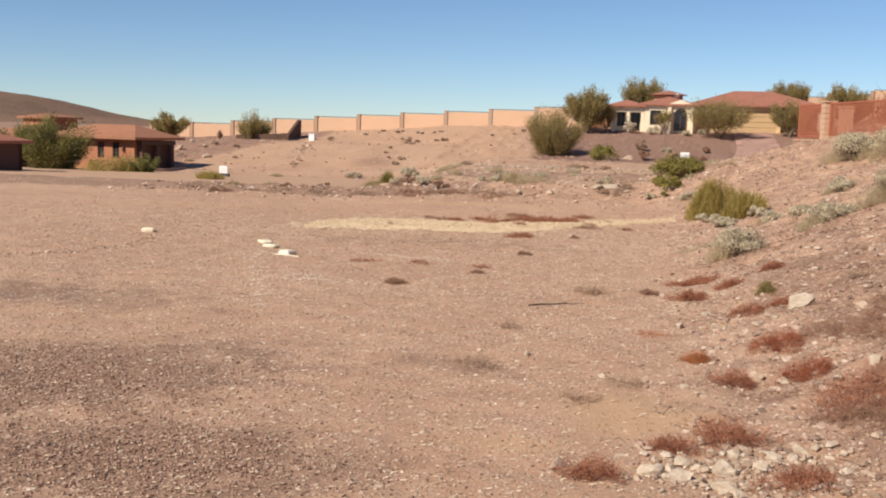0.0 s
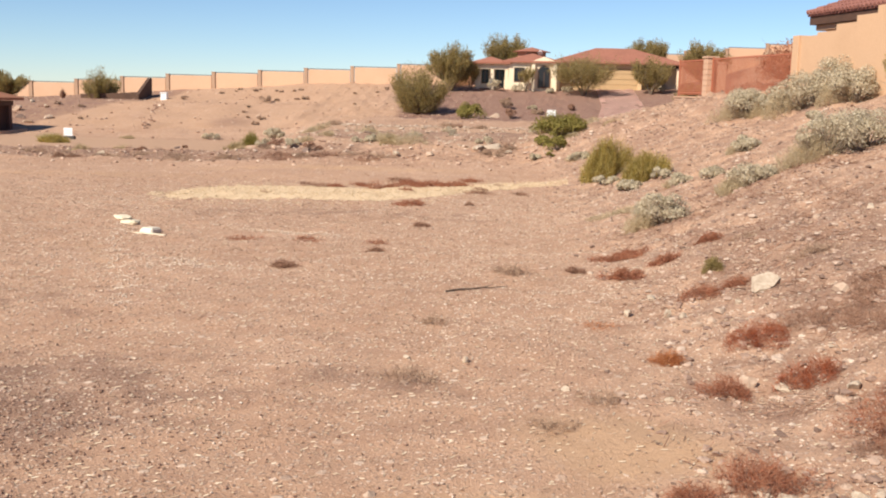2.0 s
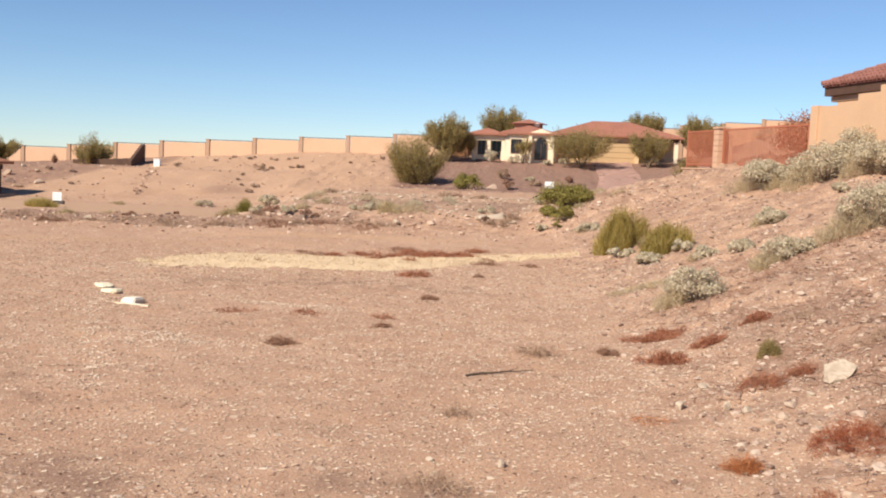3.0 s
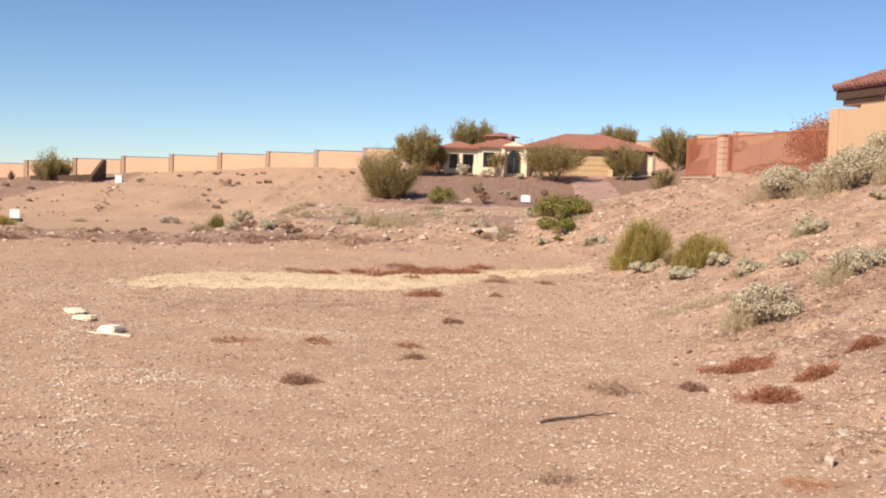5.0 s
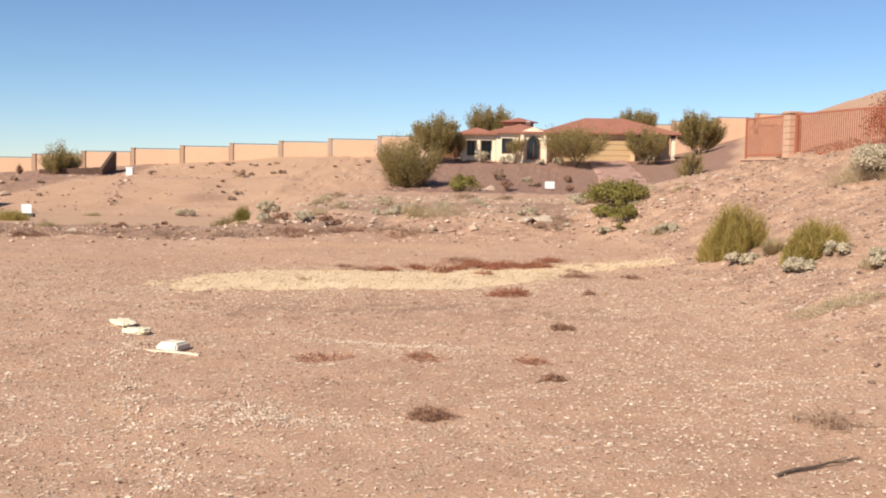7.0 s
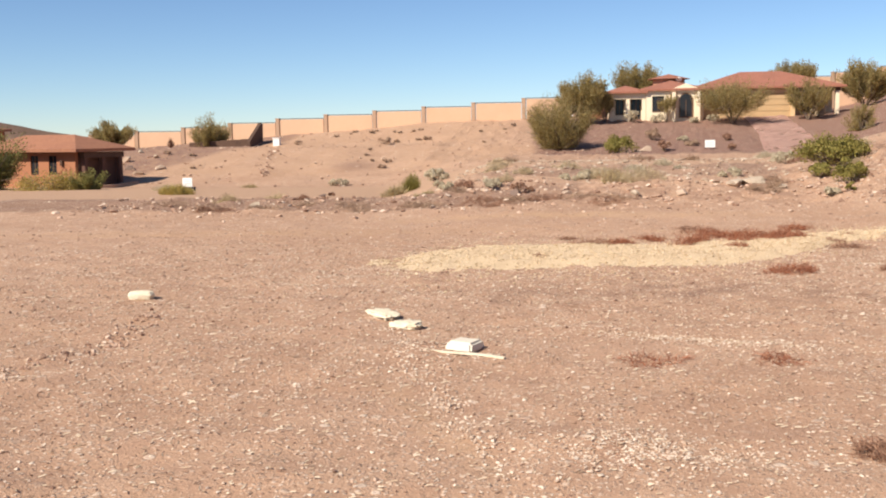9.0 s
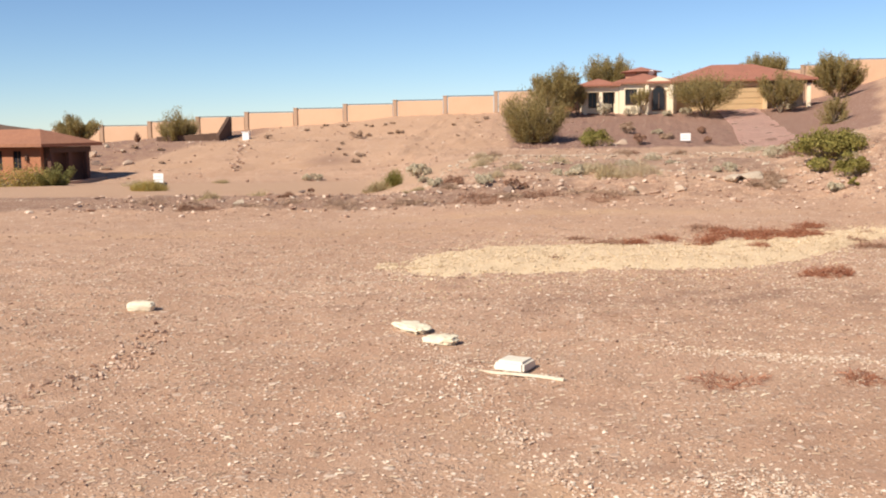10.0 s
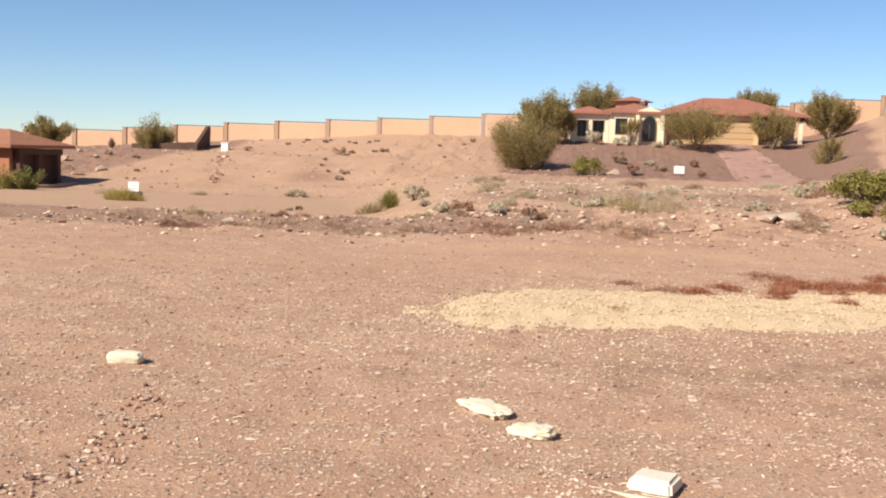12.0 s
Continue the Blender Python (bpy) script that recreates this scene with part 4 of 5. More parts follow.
def gate_post():
    """A plain stucco post that stands on its own beyond the iron fence."""
    z0 = float(full_height(13.95, 56.2)) - 0.25
    top = 4.46 - z0
    p = root("gate_post", pose(13.95, 56.2, z0), "pinkish tan stucco post standing beyond iron fence", "pillar")
    boxed("shaft", (-0.33, 0.33, -0.25, 0.25, 0, top - 0.1), PINK_BLOCK, p, "", 0.02)
    boxed("cap", (-0.36, 0.36, -0.28, 0.28, top - 0.097, top), PINK_BLOCK, p, "", 0.02)


gate_post()


def make_driveway():
    bm = bmesh.new()
    left = [(10.2, 84.0), (10.8, 90), (12.0, 100), (12.3, 108), (12.4, 111.9)]
    right = [(15.0, 84.0), (15.3, 90), (15.9, 100), (16.1, 108), (16.2, 111.9)]
    ys = np.linspace(82.5, 111.9, 62)
    rows = []
    for y in ys:
        a, b = np.interp(y, [p[1] for p in left], [p[0] for p in left]), np.interp(y, [p[1] for p in right], [p[0] for p in right])
        rows.append([bm.verts.new((a + (b - a) * k / 8, y, float(full_height(a + (b - a) * k / 8, y)) + 0.10 * min(1, (y - 82.5) / 2) - 0.05)) for k in range(9)])
    for r, s in zip(rows, rows[1:]):
        for k in range(8):
            bm.faces.new((r[k], s[k], s[k + 1], r[k + 1]))
    bmesh.ops.solidify(bm, geom=bm.faces[:], thickness=0.25)
    ob = part("driveway", bm, PAVER)
    return tagged(ob, "pinkish concrete driveway sloping up to garage", "driveway", kind="structure")


make_driveway()


def ramp_wall():
    w = root("retaining_wall", pose(-32.0, 101.3, 0), "dark brown retaining wall with raised wing end", "wall")
    z = land(-32.0, 101.3)
    bm = bmesh.new()
    for k in range(6):
        box(bm, -6.0 + k, -5.0 + k, 1.6 - 0.05 * k, 1.9 - 0.05 * k, z - 1.0, z + 0.50 + 0.05 * k)
    part("wall", bm, DARK_BLOCK, w)
    bm = bmesh.new()
    rings = [[bm.verts.new((x + dx, y, h)) for y, h in ((0, z - 0.6), (5.0, z - 0.6), (5.2, z + 2.15), (4.6, z + 2.2), (0.0, z + 0.55))] for x, dx in ((0, 0), (0.3, 0))]
    for ring in rings:
        for v in ring:
            v.co.x -= v.co.y * 0.085
    a, b = rings
    bm.faces.new(a)
    bm.faces.new(b[::-1])
    for k in range(5):
        bm.faces.new((a[k], b[k], b[(k + 1) % 5], a[(k + 1) % 5]))
    part("wing_wall", bm, DARK_BLOCK, w)


ramp_wall()


# ---- plants ----
def leaf_cloud(centres, spread, n, size, rng, floor_z=None, long=1.6, axes=None):
    """Small diamond leaves in lumps round the centres, drawn out along the axes where they are given."""
    pick = rng.integers(0, len(centres), n)
    off = rng.normal(0, 1, (n, 3))
    far = np.linalg.norm(off, axis=1, keepdims=True)
    off = off / far * np.minimum(far, 1.7 + 0.25 * rng.normal(0, 1, (n, 1)))
    if axes is None:
        p = centres[pick] + off * spread[pick][:, None] * np.array([1, 1, 0.8])
    else:
        p = centres[pick] + (np.clip(off, -1.4, 1.4) * 0.5 + axes[pick] * np.clip(rng.normal(0, 1.2, (n, 1)), -2.2, 2.0)) * spread[pick][:, None]
    if floor_z is not None:
        p[:, 2] = np.maximum(p[:, 2], floor_z + rng.uniform(0, 0.08, n))
    u = rng.normal(0, 1, (n, 3))
    if axes is not None:
        u = u * 0.45 + axes[pick] * 1.1
    u /= np.linalg.norm(u, axis=1, keepdims=True)
    w = np.cross(u, rng.normal(0, 1, (n, 3)))
    w /= np.linalg.norm(w, axis=1, keepdims=True)
    s = size * rng.uniform(0.6, 1.4, (n, 1))
    v = np.stack([p - u * s * long / 2, p - w * s / 2, p + u * s * long / 2, p + w * s / 2], 1).reshape(-1, 3)
    return v, np.arange(4 * n).reshape(-1, 4)


def shrub(name, x, y, w, h, leaf, n, size, label, category="shrub", seed=0, clumps=14, twig=TWIG, deep=1.0, sparse=1.0, group=""):
    """A rounded bush: stems that fan out from the root, and lumps of leaves on them."""
    rng = np.random.default_rng(seed + 100)
    z0 = float(full_height(x, y)) - 0.03
    ob = root(name, pose(x, y, z0), label, category, group)
    c = []
    while len(c) < clumps:
        q = rng.uniform(-1, 1, 3)
        q[2] = abs(q[2])
        r = np.linalg.norm(q)
        if 0.35 < r < 0.95:
            c.append(q * (w / 2, w / 2 * deep, h * 0.9))
    c = np.array(c)
    c[:, 2] = c[:, 2] * 0.85 + 0.12 * h
    if h > 1.6:
        # tall desert bushes narrow towards the root
        c[:, :2] *= (0.5 + 0.55 * np.clip(c[:, 2:] / h * 1.5, 0, 1))
    spread = (w / 2) * rng.uniform(0.16, 0.34, clumps) * sparse
    bm = bmesh.new()
    for q in c:
        mid = q * (0.5, 0.5, 0.45) + rng.normal(0, 0.04 * w, 3)
        tube(bm, [(0.05 * q[0], 0.05 * q[1], 0), tuple(mid), tuple(q)], [0.016 * w + 0.004, 0.010 * w + 0.003, 0.004], 4)
        for _ in range(3):
            e = q + rng.normal(0, 1, 3) * spread.mean() * 1.2
            tube(bm, [tuple(mid), tuple((mid + e) / 2 + rng.normal(0, 0.02 * w, 3)), tuple(e)], [0.006 * w + 0.002, 0.004 * w + 0.002, 0.002], 3)
    part("stem", bm, twig, ob)
    axes = None
    if leaf is OLIVE or leaf is DEEP:
        axes = c + (0, 0, 0.35 * h)
        axes = axes / np.linalg.norm(axes, axis=1, keepdims=True)
    v, f = leaf_cloud(c, spread, n, size, rng, 0.02, 1.6, None) if axes is None else leaf_cloud(c, spread, int(n * 2.2), size * 0.62, rng, 0.02, 4.0, axes)
    fol = new("foliage", mesh_of("foliage", v, f, leaf))
    fol.parent = ob
    return ob


def dome_bush(name, x, y, w, h, leaf, n, size, label, seed=0, lumps=18, deep=1.0, group=""):
    """A dense desert bush: leafy knobs crowd a dome over a dark, twiggy, hollow base."""
    rng = np.random.default_rng(seed + 1300)
    z0 = float(full_height(x, y)) - 0.02
    ob = root(name, pose(x, y, z0), label, "shrub", group)
    a = rng.uniform(0, 6.283, lumps)
    up = rng.uniform(0.12, 1.0, lumps)
    r = np.sqrt(1 - (up * 0.92) ** 2) * rng.uniform(0.72, 1.0, lumps)
    c = np.stack([np.cos(a) * r * w * 0.45, np.sin(a) * r * w * 0.45 * deep, (0.16 + 0.62 * up * rng.uniform(0.8, 1.1, lumps)) * h], -1)
    rad = np.minimum(w * 0.17, h * 0.36) * rng.uniform(0.6, 1.25, lumps)
    bm = bmesh.new()
    for q in c:
        tube(bm, [(0.08 * q[0], 0.08 * q[1], 0), tuple(q * (0.6, 0.6, 0.45)), tuple(q)], [0.012 * w + 0.004, 0.008 * w + 0.003, 0.003], 4)
        for _ in range(3):
            e = q * (1, 1, 0.6) + rng.normal(0, 1, 3) * w * 0.07
            tube(bm, [tuple(q * (0.5, 0.5, 0.4)), (e[0], e[1], max(e[2], 0.03))], [0.004 * w + 0.002, 0.002], 3)
    part("stem", bm, TWIG, ob)
    pick = rng.integers(0, lumps, n)
    d = rng.normal(0, 1, (n, 3))
    d[:, 2] = np.where(rng.uniform(0, 1, n) < 0.75, np.abs(d[:, 2]), d[:, 2])
    d /= np.linalg.norm(d, axis=1, keepdims=True)
    p = c[pick] + d * (rad[pick] * rng.uniform(0.72, 1.12, n))[:, None]
    p[:, 2] = np.maximum(p[:, 2], 0.03)
    out = d + rng.normal(0, 0.45, (n, 3))
    out /= np.linalg.norm(out, axis=1, keepdims=True)
    u = np.cross(out, rng.normal(0, 1, (n, 3)))
    u /= np.linalg.norm(u, axis=1, keepdims=True)
    v = np.cross(out, u)
    s = size * rng.uniform(0.6, 1.4, (n, 1))
    quad = np.stack([p - u * s * 0.8, p - v * s * 0.5 + out * s * 0.12, p + u * s * 0.8, p + v * s * 0.5 + out * s * 0.12], 1).reshape(-1, 3)
    fol = new("foliage", mesh_of("foliage", quad, np.arange(4 * n).reshape(-1, 4), leaf))
    fol.parent = ob
    return ob


def broom(name, x, y, w, h, material, n, label, category="shrub", seed=0, blade=0.006, group=""):
    """Fine upright stems that fan from the root, each bent once."""
    rng = np.random.default_rng(seed + 500)
    z0 = float(full_height(x, y)) - 0.015
    a, r = rng.uniform(0, 6.283, n), np.sqrt(rng.uniform(0, 1, n))
    base = np.stack([np.cos(a) * r * w * 0.16, np.sin(a) * r * w * 0.16, np.zeros(n)], -1)
    top_h = h * (1 - 0.55 * r**2) * rng.uniform(0.55, 1.08, n)
    lump = 1 + 0.22 * np.sin(3 * a + seed) + 0.15 * np.sin(5 * a + 2 * seed)
    tip = np.stack([np.cos(a) * r * w * 0.5 * lump, np.sin(a) * r * w * 0.5 * lump, top_h], -1) + rng.normal(0, 0.03 * w, (n, 3))
    tip[:, 2] = np.maximum(tip[:, 2], 0.02)
    mid = base * 0.4 + tip * 0.6 + np.stack([np.zeros(n), np.zeros(n), 0.12 * h * rng.uniform(0, 1, n)], -1)
    side = np.stack([-np.sin(a + 1.0 * rng.normal(0, 1, n)), np.cos(a), np.zeros(n)], -1) * blade
    v = np.stack([base - side, base + side, mid + side * 0.8, mid - side * 0.8, tip], 1).reshape(-1, 3)
    k = 5 * np.arange(n)
    faces = [f for i in k.tolist() for f in ((i, i + 1, i + 2, i + 3), (i + 3, i + 2, i + 4))]
    ob = new(name, mesh_of(name, v, faces, material))
    ob.location = (x, y, z0)
    return tagged(ob, label, category, group)


def tangle(name, x, y, w, h, material, n, label, category="tuft", seed=0, length=0.09, thin=0.0035, group="", up=0.6):
    """A low dome of tangled fine dry stems."""
    rng = np.random.default_rng(seed + 700)
    a, q = rng.uniform(0, 6.283, n), np.sqrt(rng.uniform(0, 1, n))
    lump = 1 + 0.25 * np.sin(3 * a + seed) + 0.2 * np.sin(5 * a + 1.7 * seed)
    rad = q * w / 2 * lump
    px, py = x + np.cos(a) * rad, y + np.sin(a) * rad * 0.8
    top = h * np.sqrt(np.clip(1 - q**2 * 0.92, 0, 1)) * (0.75 + 0.25 * np.sin(7 * a + seed))
    pz = full_height(px, py) + top * rng.uniform(0.0, 1.0, n) ** 0.7
    u = rng.normal(0, 1, (n, 3)) + np.stack([np.cos(a) * q, np.sin(a) * q, np.full(n, up)], -1) * 1.2
    u /= np.linalg.norm(u, axis=1, keepdims=True)
    side = np.cross(u, rng.normal(0, 1, (n, 3)))
    side *= thin / np.linalg.norm(side, axis=1, keepdims=True)
    p = np.stack([px, py, pz], -1) - np.array([x, y, 0.0])
    L = (length * rng.uniform(0.5, 1.4, n))[:, None] / 2
    bend = rng.normal(0, 0.25, (n, 3)) * L
    v = np.stack([p - u * L - side, p - u * L + side, p + bend + side, p + bend - side, p + u * L], 1)
    v[..., 2] = np.maximum(v[..., 2], (full_height(px, py) + 0.003)[:, None])
    z0 = float(full_height(x, y))
    v[..., 2] -= z0
    i = 5 * np.arange(n)
    quads = np.stack([i, i + 1, i + 2, i + 3], 1).tolist()
    tris = np.stack([i + 3, i + 2, i + 4], 1).tolist()
    ob = new(name, mesh_of(name, v.reshape(-1, 3), quads + tris, material))
    ob.location = (x, y, z0)
    return tagged(ob, label, category, group)


def tree(x, y, w, h, leaf, n, size, label, seed=0, trunk_h=0.35, clumps=26, thick=0.09):
    """A desert tree: forked tapered trunk, limbs and lumps of fine leaves with gaps."""
    rng = np.random.default_rng(seed + 900)
    clumps = int(clumps * 2.2)
    z0 = float(full_height(x, y)) - 0.05
    ob = root("tree", pose(x, y, z0), label, "tree")
    c = []
    while len(c) < clumps:
        q = rng.uniform(-1, 1, 3)
        if 0.3 < np.linalg.norm(q) < 1.0 and q[2] > -0.75:
            c.append(q)
    c = np.array(c) * (w / 2 * 0.82, w / 2 * 0.7, h * (1 - trunk_h) / 2 * 0.85) + (0, 0, h * (1 + trunk_h) / 2)
    bm = bmesh.new()
    forks = []
    for k in range(4):
        a = 1.57 * k + rng.uniform(-0.5, 0.5)
        p = Vector((math.cos(a) * w * 0.16, math.sin(a) * w * 0.16, h * (trunk_h + 0.12)))
        tube(bm, [(0.06 * math.cos(a), 0.06 * math.sin(a), 0), tuple(p * 0.5 + Vector((0, 0, 0.05 * h))), tuple(p)], [thick, thick * 0.7, thick * 0.5], 6)
        forks.append(np.array(p))
    part("trunk", bm, BARK, ob)
    bm = bmesh.new()
    for q in c:
        s = forks[int(np.argmin([np.linalg.norm(q - f) for f in forks]))]
        m = (s + q) / 2 + rng.normal(0, 0.04 * w, 3)
        tube(bm, [tuple(s), tuple(m), tuple(q)], [thick * 0.4, thick * 0.25, 0.015], 4)
    part("limb", bm, BARK, ob)
    spread = w / 2 * rng.uniform(0.09, 0.2, clumps)
    axes = c * (1, 1, 1.3) - (0, 0, 0.05 * h)
    axes = axes / np.linalg.norm(axes, axis=1, keepdims=True)
    v, f = leaf_cloud(c, spread, int(n * 2.2), size * 0.62, rng, None, 4.0, axes)
    fol = new("crown", mesh_of("crown", v, f, leaf))
    fol.parent = ob
    return ob


# yellow-green brooms and dark green bushes at the foot of the bank
tangle("bush", 6.3, 31.6, 1.1, 1.15, BROOM, 8500, "yellow-green broom bush with fine upright stems", "shrub", seed=1, length=0.36, thin=0.0045, up=2.2)
tangle("bush", 6.92, 28.4, 0.92, 0.72, BROOM, 5600, "smaller yellow-green broom bush beside grey scrub", "shrub", seed=2, length=0.3, thin=0.0045, up=2.2)
broom("bush", 6.9, 30.5, 0.8, 0.42, STRAW, 700, "straw-coloured dry grass beside broom bush", seed=3, blade=0.005)
dome_bush("bush", 5.65, 44.2, 2.1, 0.78, CREOSOTE, 6500, 0.045, "yellow-green creosote bush at foot of bank", seed=4, lumps=44)
dome_bush("bush", 5.0, 42.3, 0.7, 0.42, CREOSOTE, 2200, 0.036, "low yellow-green bush beside larger creosote", seed=7, lumps=9)
dome_bush("bush", 5.3, 40.4, 0.86, 0.72, CREOSOTE, 5000, 0.03, "small round yellow-green bush", seed=5, lumps=16)
dome_bush("bush", 5.1, 39.5, 0.3, 0.26, CREOSOTE, 700, 0.026, "tiny dark green bush on bare soil", seed=6, lumps=6)

# grey sage on the bank
for n, (x, y, w, h, straw) in enumerate(((6.4, 21.45, 0.98, 0.56, 0.5), (6.22, 30.4, 0.8, 0.2, 0), (6.55, 27.7, 0.62, 0.24, 0), (7.55, 26.5, 0.6, 0.26, 0.3), (8.0, 25.4, 0.55, 0.28, 0), (7.3, 28.1, 0.5, 0.24, 0),
                                         (8.38, 23.2, 0.95, 0.42, 1), (9.5, 29.0, 0.78, 0.34, 0.4), (9.75, 23.2, 1.25, 0.78, 1), (10.6, 23.7, 1.2, 0.8, 0.4), (10.95, 35.7, 1.5, 0.85, 0.7), (11.55, 35.0, 1.0, 0.7, 1),
                                         (12.15, 33.9, 1.75, 1.15, 0.6), (13.3, 34.4, 1.7, 1.2, 0.3), (13.1, 32.6, 1.5, 1.05, 0.5), (11.6, 30.9, 0.45, 0.25, 0), (8.3, 14.1, 0.5, 0.28, 0), (6.0, 37.1, 0.8, 0.25, 0.2))):
    dome_bush("sage", x, y, w, h, SAGE, int(1800 + 3600 * w), 0.024 + 0.007 * (y > 26), "rounded silver-grey sage bush on stony bank" if w > 0.9 else "small low silver-grey sage on stony bank", seed=20 + n, lumps=int(8 + 13 * w), group="sage on the bank")
    if straw:
        tangle("dry_grass", x - 0.32 * w, y + 0.12 * w, w * (0.5 + 0.35 * straw), h * 0.85, PALE_STRAW, int((500 + 1900 * w) * straw), "bleached straw seed stalks beside sage", "grass", seed=90 + n, length=0.16, thin=0.003, up=1.8, group="straw beside sage")
tangle("dry_grass", 6.0, 24.2, 1.3, 0.1, PALE_STRAW, 1500, "thin bleached straw on gravel", "grass", seed=130, length=0.12, thin=0.003, up=0.8)
shrub("bush", 14.0, 30.8, 1.6, 1.95, OLIVE, 9000, 0.035, "tall olive green bush at top of bank", seed=7, clumps=24)
shrub("bush", 13.3, 40.0, 1.9, 1.5, RED_DRY, 5000, 0.04, "reddish brown dry shrub behind iron fence", seed=8, clumps=24)

# far edge of the lot and the hillside
tangle("bush", -9.2, 51.4, 0.85, 0.4, STRAW, 1300, "straw brown scrub bush by dirt track", "shrub", seed=9, length=0.24, thin=0.005, up=1.5)
tangle("bush", -8.7, 52.3, 0.72, 0.75, CREOSOTE, 1500, "olive brown scrub by dirt track", "shrub", seed=10, length=0.3, thin=0.005, up=1.8)
dome_bush("sage", -7.9, 54.0, 1.1, 0.6, SAGE, 2200, 0.05, "grey sage bush by dirt track", seed=11, lumps=14)
tangle("dry_grass", -20.9, 58.0, 1.6, 0.5, BROOM, 1500, "yellow-green grass clump beside dirt track", "grass", seed=12, length=0.4, thin=0.007, up=1.5)
tangle("dry_grass", -0.15, 42.3, 1.4, 0.55, PALE_STRAW, 1000, "yellow dry grass on rubble edge", "grass", seed=13, length=0.28, thin=0.004, up=1.5)
tangle("dry_grass", -0.9, 42.6, 0.8, 0.5, STRAW, 600, "olive yellow dry grass on rubble edge", "grass", seed=14, length=0.28, thin=0.004, up=1.5)
for n, (x, y, w, h) in enumerate(((-2.15, 43.6, 0.95, 0.34), (-1.7, 43.9, 0.6, 0.3), (-4.5, 41.6, 0.85, 0.25), (5.0, 48.2, 0.9, 0.5), (-7.0, 48.4, 0.4, 0.25), (-6.0, 43.2, 0.5, 0.22), (4.6, 39.2, 0.42, 0.2), (2.7, 44.4, 0.8, 0.3))):
    dome_bush("sage", x, y, w, h, SAGE, 1300, 0.036, "low grey sage among rubble", seed=150 + n, lumps=9, group="sage at the lot edge")
for n, (x, y, w) in enumerate(((-5.26, 42.6, 0.35), (-3.6, 40.7, 0.5), (-3.3, 40.9, 0.3), (-12.3, 53.7, 0.35))):
    dome_bush("scrub", x, y, w, w * 0.6, BROWN_DRY, 420, 0.035, "dark brown dead scrub at lot edge", seed=165 + n, lumps=6, group="dead scrub at the lot edge")
rng = np.random.default_rng(77)
# small scrub in rows under the perimeter wall and down the slope: x, y, width
for n, (x, y, w) in enumerate(((-25.2, 107.0, 0.55), (-24.1, 108.1, 0.35), (-24.0, 109.6, 0.55), (-22.1, 108.2, 0.65), (-21.7, 108.9, 0.4), (-19.8, 107.7, 0.4), (-19.2, 107.3, 0.4), (-17.9, 107.2, 0.45), (-17.3, 107.6, 0.45),
                               (-11.4, 104.5, 0.45), (-9.3, 106.0, 0.5), (-8.8, 108.5, 0.55), (-19.7, 102.3, 1.4), (-18.8, 103.0, 0.75), (-16.8, 103.1, 0.5), (-16.0, 103.2, 0.9), (-10.3, 96.9, 0.3), (-19.5, 95.1, 0.4),
                               (-19.2, 92.2, 0.4), (-18.1, 88.9, 0.4), (-16.7, 88.1, 0.7), (-16.7, 85.9, 0.65), (-27.7, 102.9, 0.8), (-33.8, 92.9, 0.6), (-31.4, 86.8, 0.4), (-36.2, 93.6, 0.6))):
    dome_bush("scrub", x, y, w, w * 0.42, GREY_DRY, int(260 + 300 * w), 0.06, "low dry scrub on tan hillside", seed=200 + n, lumps=7, group="hillside scrub")
dome_bush("sage", -17.8, 77.4, 1.5, 0.5, SAGE, 1300, 0.06, "low grey sage at foot of hillside", seed=230, lumps=12)
tangle("dry_grass", -22.5, 73.5, 0.9, 0.3, STRAW, 420, "dry grass at foot of hillside", "grass", seed=231, length=0.25, thin=0.006)
tangle("dry_grass", -25.3, 67.2, 1.3, 0.35, PALE_STRAW, 700, "bleached grass beside sign", "grass", seed=232, length=0.35, thin=0.006)
broom("dead_plant", -40.0, 103.4, 0.7, 1.1, BROWN_DRY, 160, "dark dead plant on brown slope", seed=233, blade=0.03)
for n in range(16):
    x, y = float(rng.uniform(-14, 8)), float(rng.normal(41, 1.4))
    w = float(rng.uniform(0.3, 0.8))
    tangle("dry_tuft", x, y, w, w * 0.4, (GREY_DRY, STRAW, BROWN_DRY)[n % 3], 420, "dry weed tuft among rubble at lot edge", "tuft", seed=240 + n, length=0.16, thin=0.004, group="weeds at the lot edge")
for n in range(26):
    x, y = float(rng.uniform(-6, 9)), float(rng.uniform(42.5, 58))
    w = float(rng.uniform(0.35, 0.95))
    tangle("dry_tuft", x, y, w, w * 0.38, (PALE_STRAW, GREY_DRY, SAGE, BROWN_DRY, PALE_STRAW)[n % 5], int(260 + 500 * w), "low dry tuft on rough stony ground", "tuft", seed=270 + n, length=0.15, thin=0.005, group="weeds past the lot edge")
for n in range(20):
    x, y = float(rng.uniform(-14, 1)), float(rng.normal(39.3, 0.35))
    w = float(rng.uniform(0.6, 1.3))
    tangle("dry_tuft", x, y, w, 0.08 + 0.05 * w, (BROWN_DRY, GREY_DRY, GREY_DRY)[n % 3], int(160 + 260 * w), "thin brown dead weeds along lot edge", "tuft", seed=320 + n, length=0.14, thin=0.004, group="dead weeds along the lot edge")

